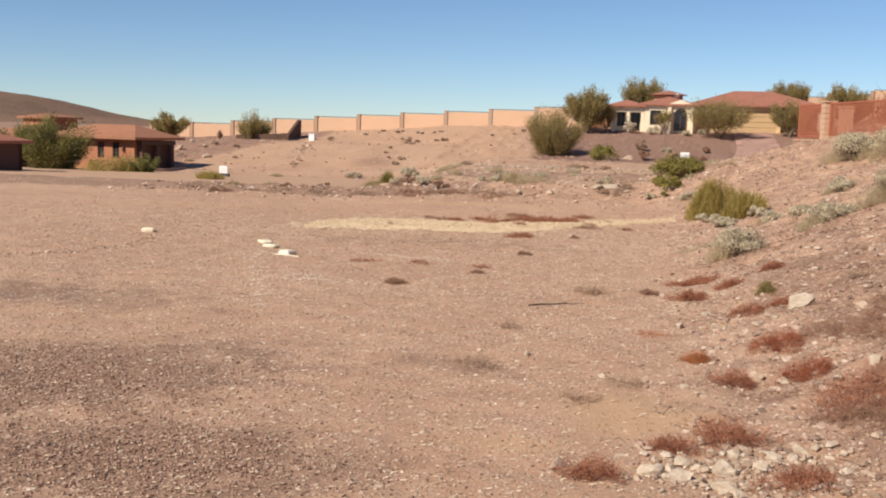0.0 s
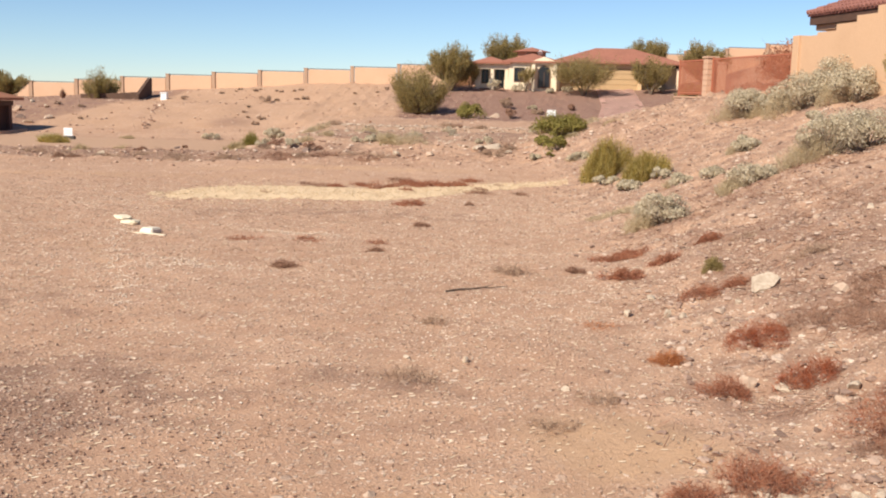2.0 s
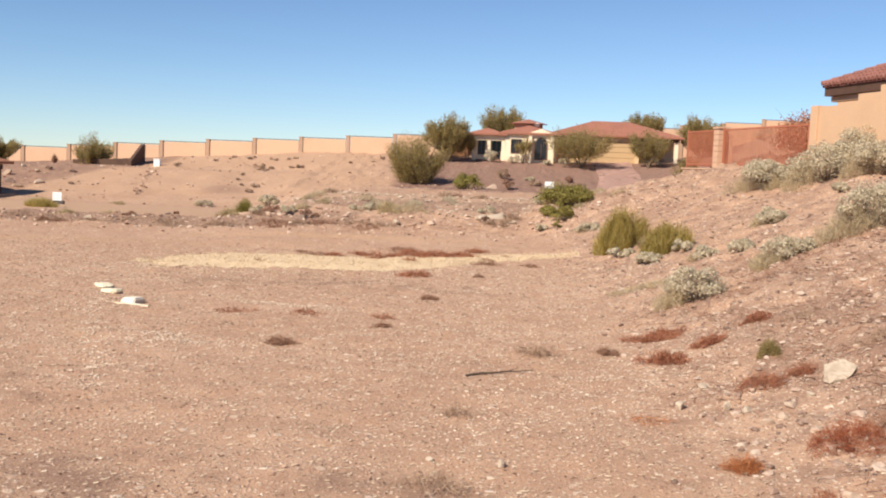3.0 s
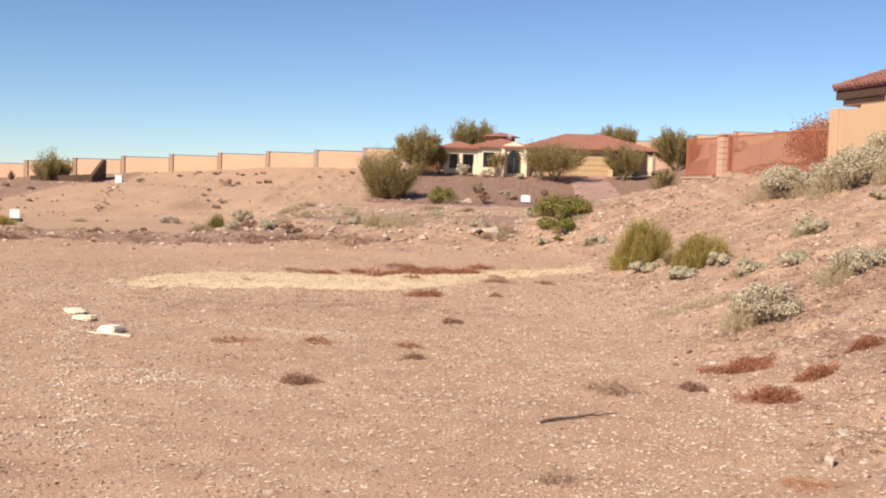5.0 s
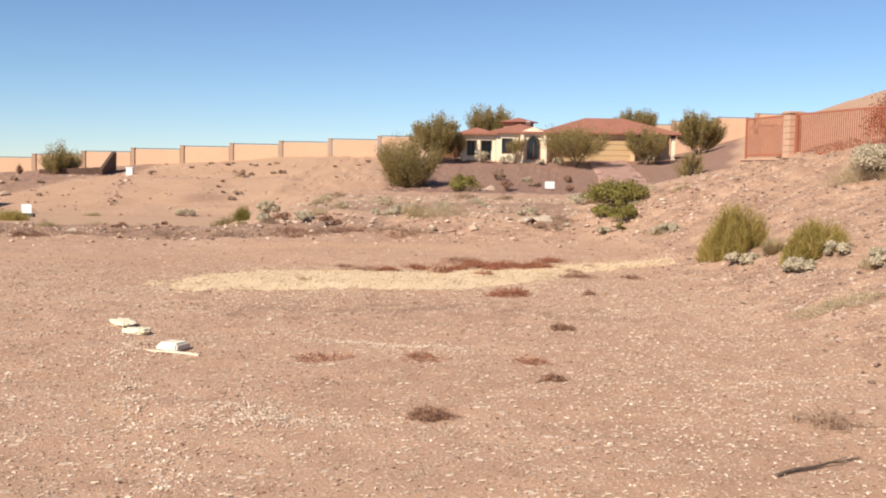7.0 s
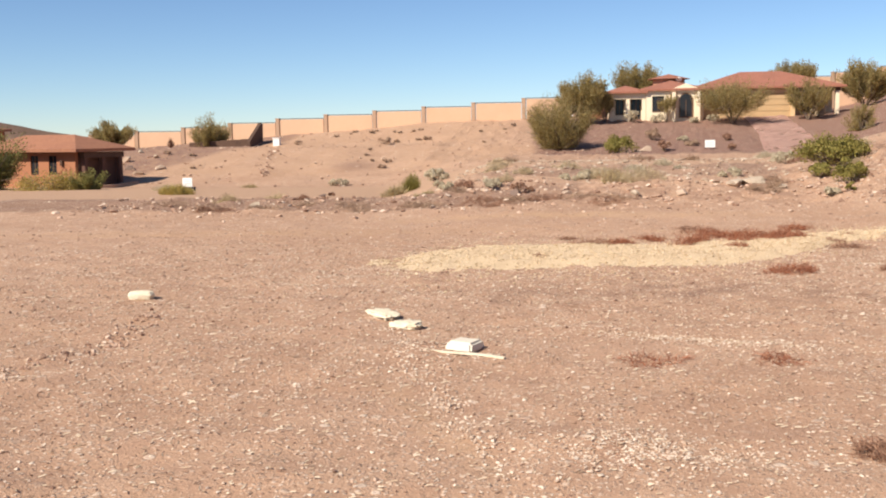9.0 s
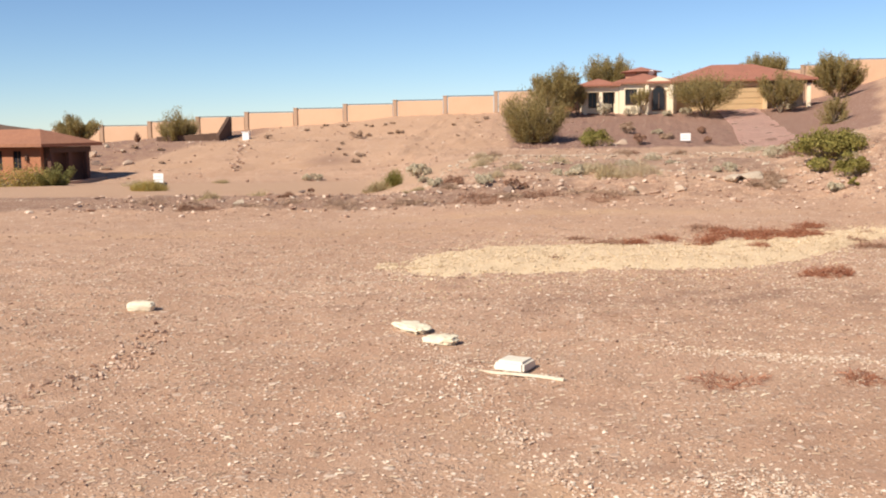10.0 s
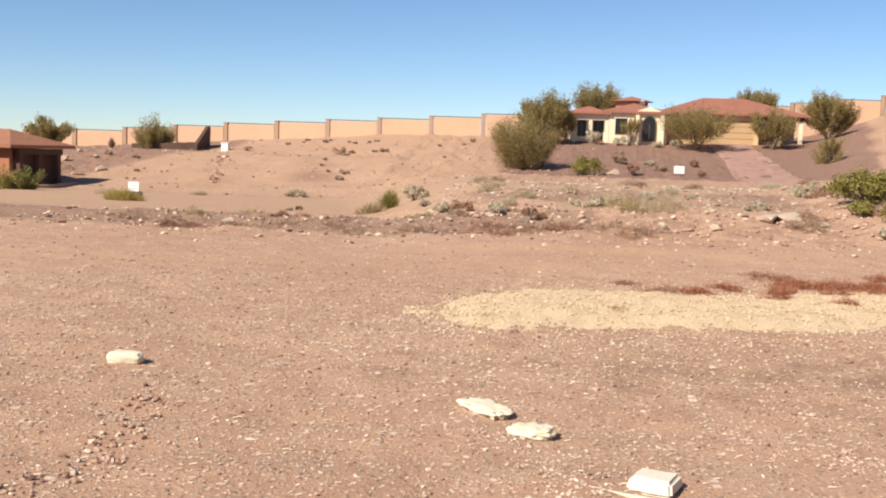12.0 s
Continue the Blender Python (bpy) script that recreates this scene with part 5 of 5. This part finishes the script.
# shrubs and trees round the houses
shrub("bush", -4.05, 92.6, 5.8, 3.9, OLIVE, 15000, 0.065, "large olive green bush at edge of brown mound", seed=30, clumps=80, sparse=0.72)
tree(-2.3, 108.5, 5.4, 4.2, OLIVE, 12500, 0.085, "olive green mesquite tree beside cream house", seed=31, trunk_h=0.15, clumps=36)
tree(3.0, 123.0, 5.6, 5.0, OLIVE, 8500, 0.085, "grey-green tree rising behind tiled roof", seed=32, trunk_h=0.4, clumps=34)
tree(10.8, 107.0, 7.6, 2.9, OLIVE, 8500, 0.07, "spreading palo verde tree on brown gravel mound", seed=33, trunk_h=0.42, thick=0.1, clumps=34)
tree(19.0, 124.0, 5.0, 4.9, OLIVE, 9000, 0.085, "olive green tree rising behind roof ridge", seed=34, trunk_h=0.45, clumps=30)
tree(17.6, 109.0, 5.0, 3.3, OLIVE, 4600, 0.075, "thin olive tree beside garage", seed=35, trunk_h=0.22)
tree(23.4, 113.0, 5.4, 4.0, OLIVE, 11000, 0.085, "dense olive green tree at end of house", seed=36, trunk_h=0.12, clumps=34)
shrub("bush", 19.5, 98.4, 2.6, 2.0, OLIVE, 2600, 0.06, "olive scrub bush beside driveway", seed=37, clumps=16)
dome_bush("bush", 0.45, 88.6, 2.3, 1.15, CREOSOTE, 4200, 0.075, "low green bush at foot of mound", seed=38, lumps=20)
for n, (x, y, w, h, m) in enumerate(((3.2, 97.2, 1.5, 0.9, GREY_DRY), (3.7, 90.3, 1.25, 0.85, BROWN_DRY), (9.05, 97.4, 1.0, 0.6, BROWN_DRY), (8.6, 90.2, 0.65, 0.5, BROWN_DRY), (6.1, 93.8, 1.1, 0.5, GREY_DRY), (5.6, 97.0, 1.0, 0.4, SAGE),
                                     (2.0, 109.0, 1.5, 1.2, SAGE), (4.4, 109.0, 1.3, 1.0, SAGE), (9.3, 108.9, 1.2, 0.8, SAGE), (31.0, 118, 2.4, 1.2, SAGE), (7.6, 108.6, 0.9, 0.6, SAGE), (18.6, 110.4, 1.5, 0.9, SAGE))):
    dome_bush("bush", x, y, w, h, m, 1500, 0.06, "garden shrub on brown gravel near house", seed=300 + n, lumps=12, group="shrubs on the mound")
tree(5.2, 109.2, 2.2, 2.6, OLIVE, 1600, 0.06, "slender young tree by entry", seed=312, trunk_h=0.35, clumps=14, thick=0.05)
tree(-0.4, 109.6, 2.6, 2.6, OLIVE, 1800, 0.065, "slender young tree by porch", seed=313, trunk_h=0.3, clumps=14, thick=0.05)
shrub("bush", -36.4, 103.6, 3.9, 2.0, OLIVE, 9000, 0.075, "olive green bush beside retaining wall", seed=40, clumps=24)
tree(-46.0, 104.0, 4.4, 2.1, OLIVE, 8000, 0.085, "olive green tree behind rust house", seed=41, trunk_h=0.1)
shrub("bush", -39.6, 71.5, 5.4, 3.0, DEEP, 15000, 0.075, "dark green oleander in front of rust house", seed=42, clumps=30)
shrub("bush", -42.8, 73.0, 4.4, 2.6, DEEP, 11000, 0.075, "dark green oleander near rust wall", seed=43, clumps=24)
shrub("bush", -34.3, 71.0, 3.6, 0.95, BROOM, 7000, 0.055, "yellow-green bush in front of rust house", seed=44, clumps=20)
shrub("bush", -32.2, 71.6, 2.2, 0.8, DEEP, 5000, 0.055, "low dark green bush by house corner", seed=45, clumps=12)

# dry tufts on the lot: x, y, width, height, stems
for n, (x, y, w, h, m, label) in enumerate((
        (6.25, 13.4, 0.58, 0.26, HOT_RED, "rust red dry weed tuft"), (6.45, 12.2, 0.50, 0.27, HOT_RED, "rust red dry weed tuft"), (5.30, 13.05, 0.28, 0.16, ORANGE_DRY, "orange dry weed tuft"),
        (6.65, 10.5, 0.80, 0.44, RED_DRY, "large rust brown dry weed tuft"), (5.45, 9.75, 0.58, 0.30, RED_DRY, "reddish brown dry weed tuft"), (4.96, 9.55, 0.34, 0.17, RED_DRY, "reddish brown dry weed tuft"),
        (4.34, 8.62, 0.45, 0.22, RED_DRY, "rust red dry weed tuft"), (5.67, 12.05, 0.42, 0.22, RED_DRY, "reddish brown dry weed tuft"), (7.0, 13.6, 0.9, 0.26, BROWN_DRY, "spreading brown dry weed"), (7.55, 12.9, 1.0, 0.3, BROWN_DRY, "spreading brown dry weed"), (7.2, 11.1, 0.8, 0.24, BROWN_DRY, "spreading brown dry weed"), (7.9, 14.4, 0.9, 0.28, BROWN_DRY, "spreading brown dry weed"), (7.1, 10.2, 0.7, 0.26, BROWN_DRY, "spreading brown dry weed"), (5.35, 17.65, 0.5, 0.18, RED_DRY, "rust red dry weed tuft"),
        (5.5, 19.3, 0.7, 0.12, RED_DRY, "flat rust red dry weed"), (4.78, 14.75, 0.42, 0.07, ORANGE_DRY, "flat orange-brown dry weed"), (6.7, 18.7, 0.33, 0.13, RED_DRY, "flat rust red dry weed"),
        (4.71, 18.4, 0.27, 0.13, BROWN_DRY, "dark dry weed tuft"), (6.44, 16.9, 0.24, 0.2, OLIVE, "small green weed tuft"), (6.12, 15.8, 0.45, 0.16, RED_DRY, "reddish brown dry weed tuft"), (6.54, 15.9, 0.3, 0.16, RED_DRY, "reddish brown dry weed tuft"),
        (6.0, 18.15, 0.36, 0.15, RED_DRY, "reddish brown dry weed tuft"), (3.76, 18.05, 0.5, 0.24, GREY_DRY, "grey dry weed tuft"), (0.36, 18.15, 0.36, 0.13, BROWN_DRY, "dark brown dry weed tuft"),
        (2.8, 12.3, 0.6, 0.2, GREY_DRY, "grey dry weed tuft"), (2.85, 14.6, 0.3, 0.18, GREY_DRY, "grey dry weed tuft"), (4.52, 11.7, 0.38, 0.2, GREY_DRY, "grey dry weed tuft"),
        (4.09, 10.9, 0.4, 0.1, GREY_DRY, "flat grey dry weed"), (-0.97, 20.8, 0.6, 0.05, RED_DRY, "thin reddish dry weed"), (0.18, 20.9, 0.45, 0.06, RED_DRY, "thin reddish dry weed"), (1.39, 20.9, 0.4, 0.07, RED_DRY, "thin reddish dry weed"),
        (6.8, 9.8, 0.5, 0.18, BROWN_DRY, "brown dry weed tuft"), (6.5, 10.1, 0.55, 0.22, BROWN_DRY, "brown dry weed tuft"), (0.15, 30.5, 0.42, 0.34, RED_DRY, "rust red dry weed tuft"), (1.25, 31.2, 0.5, 0.16, RED_DRY, "rust red dry weed tuft"), (1.9, 31.4, 0.35, 0.2, RED_DRY, "rust red dry weed tuft"), (0.45, 31.5, 0.4, 0.16, RED_DRY, "rust red dry weed tuft"), (2.9, 31.3, 0.4, 0.16, BROWN_DRY, "dark dry weed tuft"), (3.4, 32.2, 0.4, 0.14, BROWN_DRY, "dark dry weed tuft"), (-0.4, 31.6, 0.5, 0.12, RED_DRY, "rust red dry weed tuft"), (2.6, 33.2, 0.5, 0.15, RED_DRY, "rust red dry weed tuft"), (-2.0, 31.8, 0.4, 0.1, BROWN_DRY, "brown dry weed tuft"),
        (0.9, 32.4, 0.8, 0.14, RED_DRY, "rust red dry weed tuft"), (1.5, 32.2, 0.9, 0.16, RED_DRY, "rust red dry weed tuft"), (2.15, 32.4, 0.6, 0.15, RED_DRY, "rust red dry weed tuft"),
        (1.02, 30.0, 0.42, 0.16, RED_DRY, "rust red dry weed tuft"), (1.4, 27.0, 0.65, 0.15, RED_DRY, "rust red dry weed tuft"), (0.53, 33.0, 0.75, 0.1, BROWN_DRY, "brown dry weed tuft"),
        (2.42, 32.0, 0.45, 0.18, RED_DRY, "rust red dry weed tuft"), (2.9, 30.2, 0.6, 0.14, BROWN_DRY, "brown dry weed tuft"), (4.0, 30.3, 0.35, 0.09, BROWN_DRY, "brown dry weed tuft"),
        (-1.5, 30.8, 0.75, 0.11, BROWN_DRY, "brown dry weed tuft"), (-1.0, 30.8, 0.45, 0.12, RED_DRY, "rust red dry weed tuft"), (-2.4, 28.6, 0.24, 0.15, BROWN_DRY, "brown dry weed tuft"),
        (1.97, 23.4, 0.3, 0.1, BROWN_DRY, "brown dry weed tuft"), (2.79, 27.2, 0.22, 0.15, BROWN_DRY, "brown dry weed tuft"), (1.54, 19.7, 0.26, 0.1, BROWN_DRY, "brown dry weed tuft"), (5.9, 8.6, 0.5, 0.2, RED_DRY, "rust red dry weed tuft"),
        (7.3, 12.3, 0.5, 0.2, GREY_DRY, "grey dry weed tuft"), (7.6, 16.4, 0.5, 0.2, GREY_DRY, "grey dry weed tuft"), (7.2, 18.3, 0.4, 0.15, GREY_DRY, "grey dry weed tuft"))):
    tangle("dry_tuft", x, y, w * 1.1, h * (0.7 if m in (GREY_DRY, BROWN_DRY) else 0.95), m, int(((160 + 700 * w) if m is GREY_DRY else (300 + 1300 * w) if m is BROWN_DRY else (450 + 2000 * w)) * (0.13 if h < 0.08 else 0.4 if y > 26 else 0.75)), label + " on stony soil", "tuft", seed=400 + n, length=0.06 + 0.12 * w, thin=0.0016 if y < 16 else 0.0028, group="dry tufts on the lot")


# ---- rocks ----
def rock(x, y, size, h, material, label, seed):
    rng = np.random.default_rng(seed + 40)
    bm = bmesh.new()
    bmesh.ops.create_icosphere(bm, subdivisions=2, radius=0.5)
    long = rng.uniform(0.75, 1.3)
    cuts = [(Vector(rng.normal(0, 1, 3)).normalized(), rng.uniform(0.14, 0.36)) for _ in range(10)]
    for v in bm.verts:
        for nrm, d in cuts:
            over = v.co.dot(nrm) - d
            if over > 0:
                v.co -= nrm * over
        v.co *= rng.uniform(0.96, 1.04)
        v.co = Vector((v.co.x * size * 1.3 * long, v.co.y * size * 1.3, v.co.z * h * 1.5))
    ob = part("rock", bm, material)
    ob.matrix_world = pose(x, y, float(full_height(x, y)) + h * 0.16, 0, 0, float(rng.uniform(0, 360)))
    return tagged(ob, label, "rock", "rocks on the soil")


for n, (x, y, s, h) in enumerate(((5.02, 9.2, 0.16, 0.10), (5.02, 8.78, 0.22, 0.12), (5.33, 9.0, 0.2, 0.12), (5.5, 9.3, 0.16, 0.1), (5.81, 9.4, 0.16, 0.09), (5.63, 9.1, 0.17, 0.10), (5.17, 9.08, 0.13, 0.09),
                                  (4.79, 8.86, 0.17, 0.12), (5.96, 9.3, 0.13, 0.08), (5.4, 8.55, 0.26, 0.12), (5.9, 9.0, 0.14, 0.08), (5.55, 9.55, 0.1, 0.07))):
    rock(x, y, s, h, PALE_ROCK, "pale angular rock in a small rock heap", n)
for n, (x, y, s, h, m, label) in enumerate(((6.75, 15.2, 0.32, 0.24, PALE_ROCK, "pale boulder on stony bank"), (5.75, 14.9, 0.1, 0.08, PALE_ROCK, "small pale rock on soil"), (6.0, 14.5, 0.11, 0.08, TAN_ROCK, "tan rock on stony bank"), (6.4, 15.0, 0.13, 0.1, PALE_ROCK, "small pale rock on soil"), (5.93, 12.3, 0.14, 0.1, TAN_ROCK, "tan rock on stony bank"), (6.2, 12.15, 0.14, 0.08, PALE_ROCK, "small pale rock on soil"), (5.16, 15.3, 0.11, 0.08, PALE_ROCK, "small pale rock on soil"), (2.7, 13.0, 0.08, 0.06, PALE_ROCK, "small pale rock on soil"), (-33.6, 85.6, 0.75, 0.5, TAN_ROCK, "tan boulder on hillside"), (-34.3, 83.9, 0.8, 0.45, TAN_ROCK, "tan boulder on hillside"), (-36.7, 92.5, 0.6, 0.4, PALE_ROCK, "pale boulder on hillside"), (-39.2, 95.2, 0.65, 0.45, PALE_ROCK, "pale boulder on hillside"), (5.6, 15.2, 0.13, 0.11, PALE_ROCK, "small pale rock on soil"), (3.29, 12.9, 0.1, 0.07, PALE_ROCK, "small pale rock on soil"), (4.24, 12.1, 0.1, 0.05, PALE_ROCK, "small flat pale rock on soil"),
                                            (5.14, 11.8, 0.08, 0.06, PALE_ROCK, "small pale rock on soil"), (7.03, 11.75, 0.16, 0.12, PALE_ROCK, "pale rock on stony bank"), (4.05, 8.76, 0.18, 0.11, TAN_ROCK, "tan rock on bare soil"), (2.82, 9.35, 0.07, 0.04, TAN_ROCK, "small tan rock on bare soil"),
                                            (6.65, 11.7, 0.13, 0.08, PALE_ROCK, "small pale rock on soil"), (6.15, 14.8, 0.15, 0.11, TAN_ROCK, "tan rock on stony bank"), (5.83, 14.4, 0.11, 0.08, TAN_ROCK, "tan rock on stony bank"), (6.1, 13.8, 0.1, 0.07, TAN_ROCK, "tan rock on stony bank"),
                                            (7.4, 14.5, 0.22, 0.12, TAN_ROCK, "tan rock on stony bank"), (6.65, 9.6, 0.1, 0.06, TAN_ROCK, "tan rock on stony bank"), (-10.9, 39.5, 0.3, 0.26, PALE_ROCK, "white rock at lot edge"), (-3.6, 40.3, 0.35, 0.2, DARK_ROCK, "dark rock at lot edge"),
                                            (2.5, 42.0, 0.95, 0.2, PALE_ROCK, "pinkish pale slab at lot edge"), (3.2, 42.1, 0.8, 0.22, PALE_ROCK, "pinkish pale slab at lot edge"), (3.6, 41.0, 0.4, 0.2, PALE_ROCK, "pinkish pale slab at lot edge"), (-2.2, 40.6, 0.3, 0.18, TAN_ROCK, "tan rock at lot edge"),
                                            (-4.6, 41.0, 0.3, 0.2, TAN_ROCK, "tan rock at lot edge"), (-0.4, 40.2, 0.28, 0.18, PALE_ROCK, "pale rock at lot edge"), (0.9, 40.0, 0.3, 0.17, TAN_ROCK, "tan rock at lot edge"), (-12.6, 53.4, 0.35, 0.2, DARK_ROCK, "dark rock on dirt track"),
                                            (2.5, 90.4, 1.1, 0.4, TAN_ROCK, "tan boulder on brown mound"), (1.8, 90.0, 0.7, 0.35, TAN_ROCK, "tan boulder on brown mound"), (-38.2, 90, 1.2, 0.6, TAN_ROCK, "tan boulder on hillside"), (-36, 86, 1.4, 0.6, DARK_ROCK, "dark boulder on hillside"), (-38.5, 84, 1.1, 0.5, TAN_ROCK, "tan boulder on hillside"))):
    rock(x, y, s, h, m, label, 60 + n)
rng = np.random.default_rng(31)
for n in range(60):
    y = float(9 + 31 * rng.uniform(0, 1) ** 1.4)
    x = float(5.5 + 5 * rng.uniform(0, 1) ** 1.3)
    s = float(0.05 + 0.12 * rng.uniform(0, 1) ** 3)
    rock(x, y, s, s * 0.6, (TAN_ROCK, TAN_ROCK, PALE_ROCK, TAN_ROCK)[n % 4], ("tan", "tan", "pale", "tan")[n % 4] + " rock half sunk in bank", 120 + n)


# ---- things lying on the lot ----
def lumpy(name, x, y, size, turn, material, label, category, seed, crease=0.16):
    """A soft crumpled bundle."""
    rng = np.random.default_rng(seed)
    bm = bmesh.new()
    bmesh.ops.create_cube(bm, size=1.0)
    bmesh.ops.subdivide_edges(bm, edges=bm.edges[:], cuts=15, use_grid_fill=True)
    off = Vector(rng.uniform(0, 50, 3))
    for v in bm.verts:
        p = v.co.copy()
        r = p.normalized() * 0.5
        q = p.lerp(r, 0.55)
        k = noise.noise(p * 3.2 + off) * crease - abs(noise.noise(p * 5 + off)) * crease * 1.1 + abs(noise.noise(p * 11 + off)) * crease * 0.5
        q *= 1 + k
        v.co = Vector((q.x * size[0] * (1 - 0.35 * max(0, q.y)), q.y * size[1], (q.z + 0.42) * size[2]))
    for f in bm.faces:
        f.smooth = True
    ob = part(name, bm, material)
    ob.matrix_world = pose(x, y, float(full_height(x, y)) - 0.01, 0, 0, turn)
    return tagged(ob, label, category)


lumpy("cloth_bag", -7.41, 24.15, (0.36, 0.2, 0.13), 4, CLOTH, "filled off-white cloth bag lying on soil", "bag", 4, 0.08)
lumpy("cloth_bag", -3.92, 22.95, (0.62, 0.24, 0.085), -52, CLOTH, "slack crumpled off-white cloth bag on soil", "bag", 7, 0.26)
lumpy("cloth_bag", -3.54, 22.36, (0.36, 0.27, 0.10), -12, CLOTH, "folded off-white cloth bag on soil", "bag", 9, 0.26)


def white_block():
    bm = bmesh.new()
    box(bm, -0.155, 0.155, -0.15, 0.15, 0, 0.095)
    for v in bm.verts:
        if v.co.z > 0.08:
            v.co.x *= 0.88
            v.co.y = v.co.y * 0.8 + 0.02
    bmesh.ops.bevel(bm, geom=bm.edges[:], offset=0.022, segments=3, affect="EDGES")
    bmesh.ops.subdivide_edges(bm, edges=[e for e in bm.edges if e.calc_length() > 0.1], cuts=3, use_grid_fill=True)
    for v in bm.verts:
        v.co += Vector((1, 1, 0.6)) * noise.noise(v.co * 11) * 0.006
    ob = part("plaster_block", bm, PLASTIC)
    ob.matrix_world = pose(-2.76, 21.2, float(full_height(-2.76, 21.2)) - 0.005, 0, 0, -22)
    tagged(ob, "chipped off-white plaster block lying beside stake", "block")


white_block()


def stake():
    a, b = Vector((-3.22, 21.12)), Vector((-2.32, 20.7))
    L = (b - a).length
    bm = bmesh.new()
    box(bm, -L / 2, L / 2, -0.02, 0.02, 0, 0.02, 0.003)
    for v in bm.verts:
        if v.co.x < -L / 2 + 0.05:
            v.co.y *= 0.3
    bmesh.ops.subdivide_edges(bm, edges=[e for e in bm.edges if e.calc_length() > 0.5], cuts=8)
    for v in bm.verts:
        v.co.z += 0.006 * math.sin(v.co.x * 7)
    ob = part("survey_stake", bm, LATH)
    c = (a + b) / 2
    ob.matrix_world = pose(c.x, c.y, float(full_height(c.x, c.y)) + 0.012, 0, -0.6, math.degrees(math.atan2(b.y - a.y, b.x - a.x)))
    tagged(ob, "bleached wooden survey stake lying on soil", "stake")


stake()


def dead_stick():
    bm = bmesh.new()
    pts = []
    for k in range(9):
        x, y = 2.88 + 0.80 * k / 8, 16.57 + 0.57 * k / 8 + 0.008 * math.sin(k * 1.3)
        pts.append((x, y, float(full_height(x, y)) + 0.014 + 0.012 * math.sin(k / 8 * 3.1)))
    tube(bm, pts, [0.016 - 0.0014 * k for k in range(9)], 7)
    tube(bm, [pts[5], (pts[5][0] + 0.12, pts[5][1] - 0.03, pts[5][2] + 0.05)], [0.008, 0.003], 5)
    tagged(part("stick", bm, STICK_WOOD), "dark dead stick lying on gravelly soil", "stick")


dead_stick()


# ---- signs ----
def lot_sign(x, y, w, h, lift, label, on_block):
    z = float(full_height(x, y))
    s = root("sign", pose(x, y, z), label, "sign")
    boxed("board", (-w / 2, w / 2, -0.02, 0.02, lift, lift + h), WHITE_BOARD, s, "white board", 0.006)
    for k, (a, b) in enumerate(((0.15, 0.75), (0.2, 0.6))):
        boxed("print_bar", (-w / 2 + a * w, -w / 2 + (a + b) * w * 0.95, -0.026, -0.021, lift + h * (0.3 + 0.3 * k), lift + h * (0.38 + 0.3 * k)), GREY_PRINT, s)
    if on_block:
        boxed("base", (-w / 2 + 0.05, w / 2 + 0.15, -0.12, 0.15, -0.05, lift), DARK_BASE, s, "dark base block", 0.03)
    else:
        for px in (-w / 2 + 0.06, w / 2 - 0.06):
            boxed("leg", (px - 0.025, px + 0.025, 0.022, 0.062, -0.1, lift + h), DARK_BASE, s)


lot_sign(-23.94, 67.05, 0.56, 0.5, 0.2, "white lot sign on dark base beside track", True)
lot_sign(7.13, 91.1, 0.74, 0.55, 0.12, "white lot sign on short legs", False)


def utility_box():
    x, y = -29.75, 103.0
    b = root("utility_box", pose(x, y, float(full_height(x, y))), "small pale utility box on hillside", "box")
    boxed("cabinet", (-0.3, 0.3, -0.25, 0.25, -0.1, 0.6), WHITE_BOARD, b, "", 0.04)
    boxed("lid", (-0.34, 0.34, -0.29, 0.29, 0.604, 0.68), WHITE_BOARD, b, "", 0.02)


utility_box()
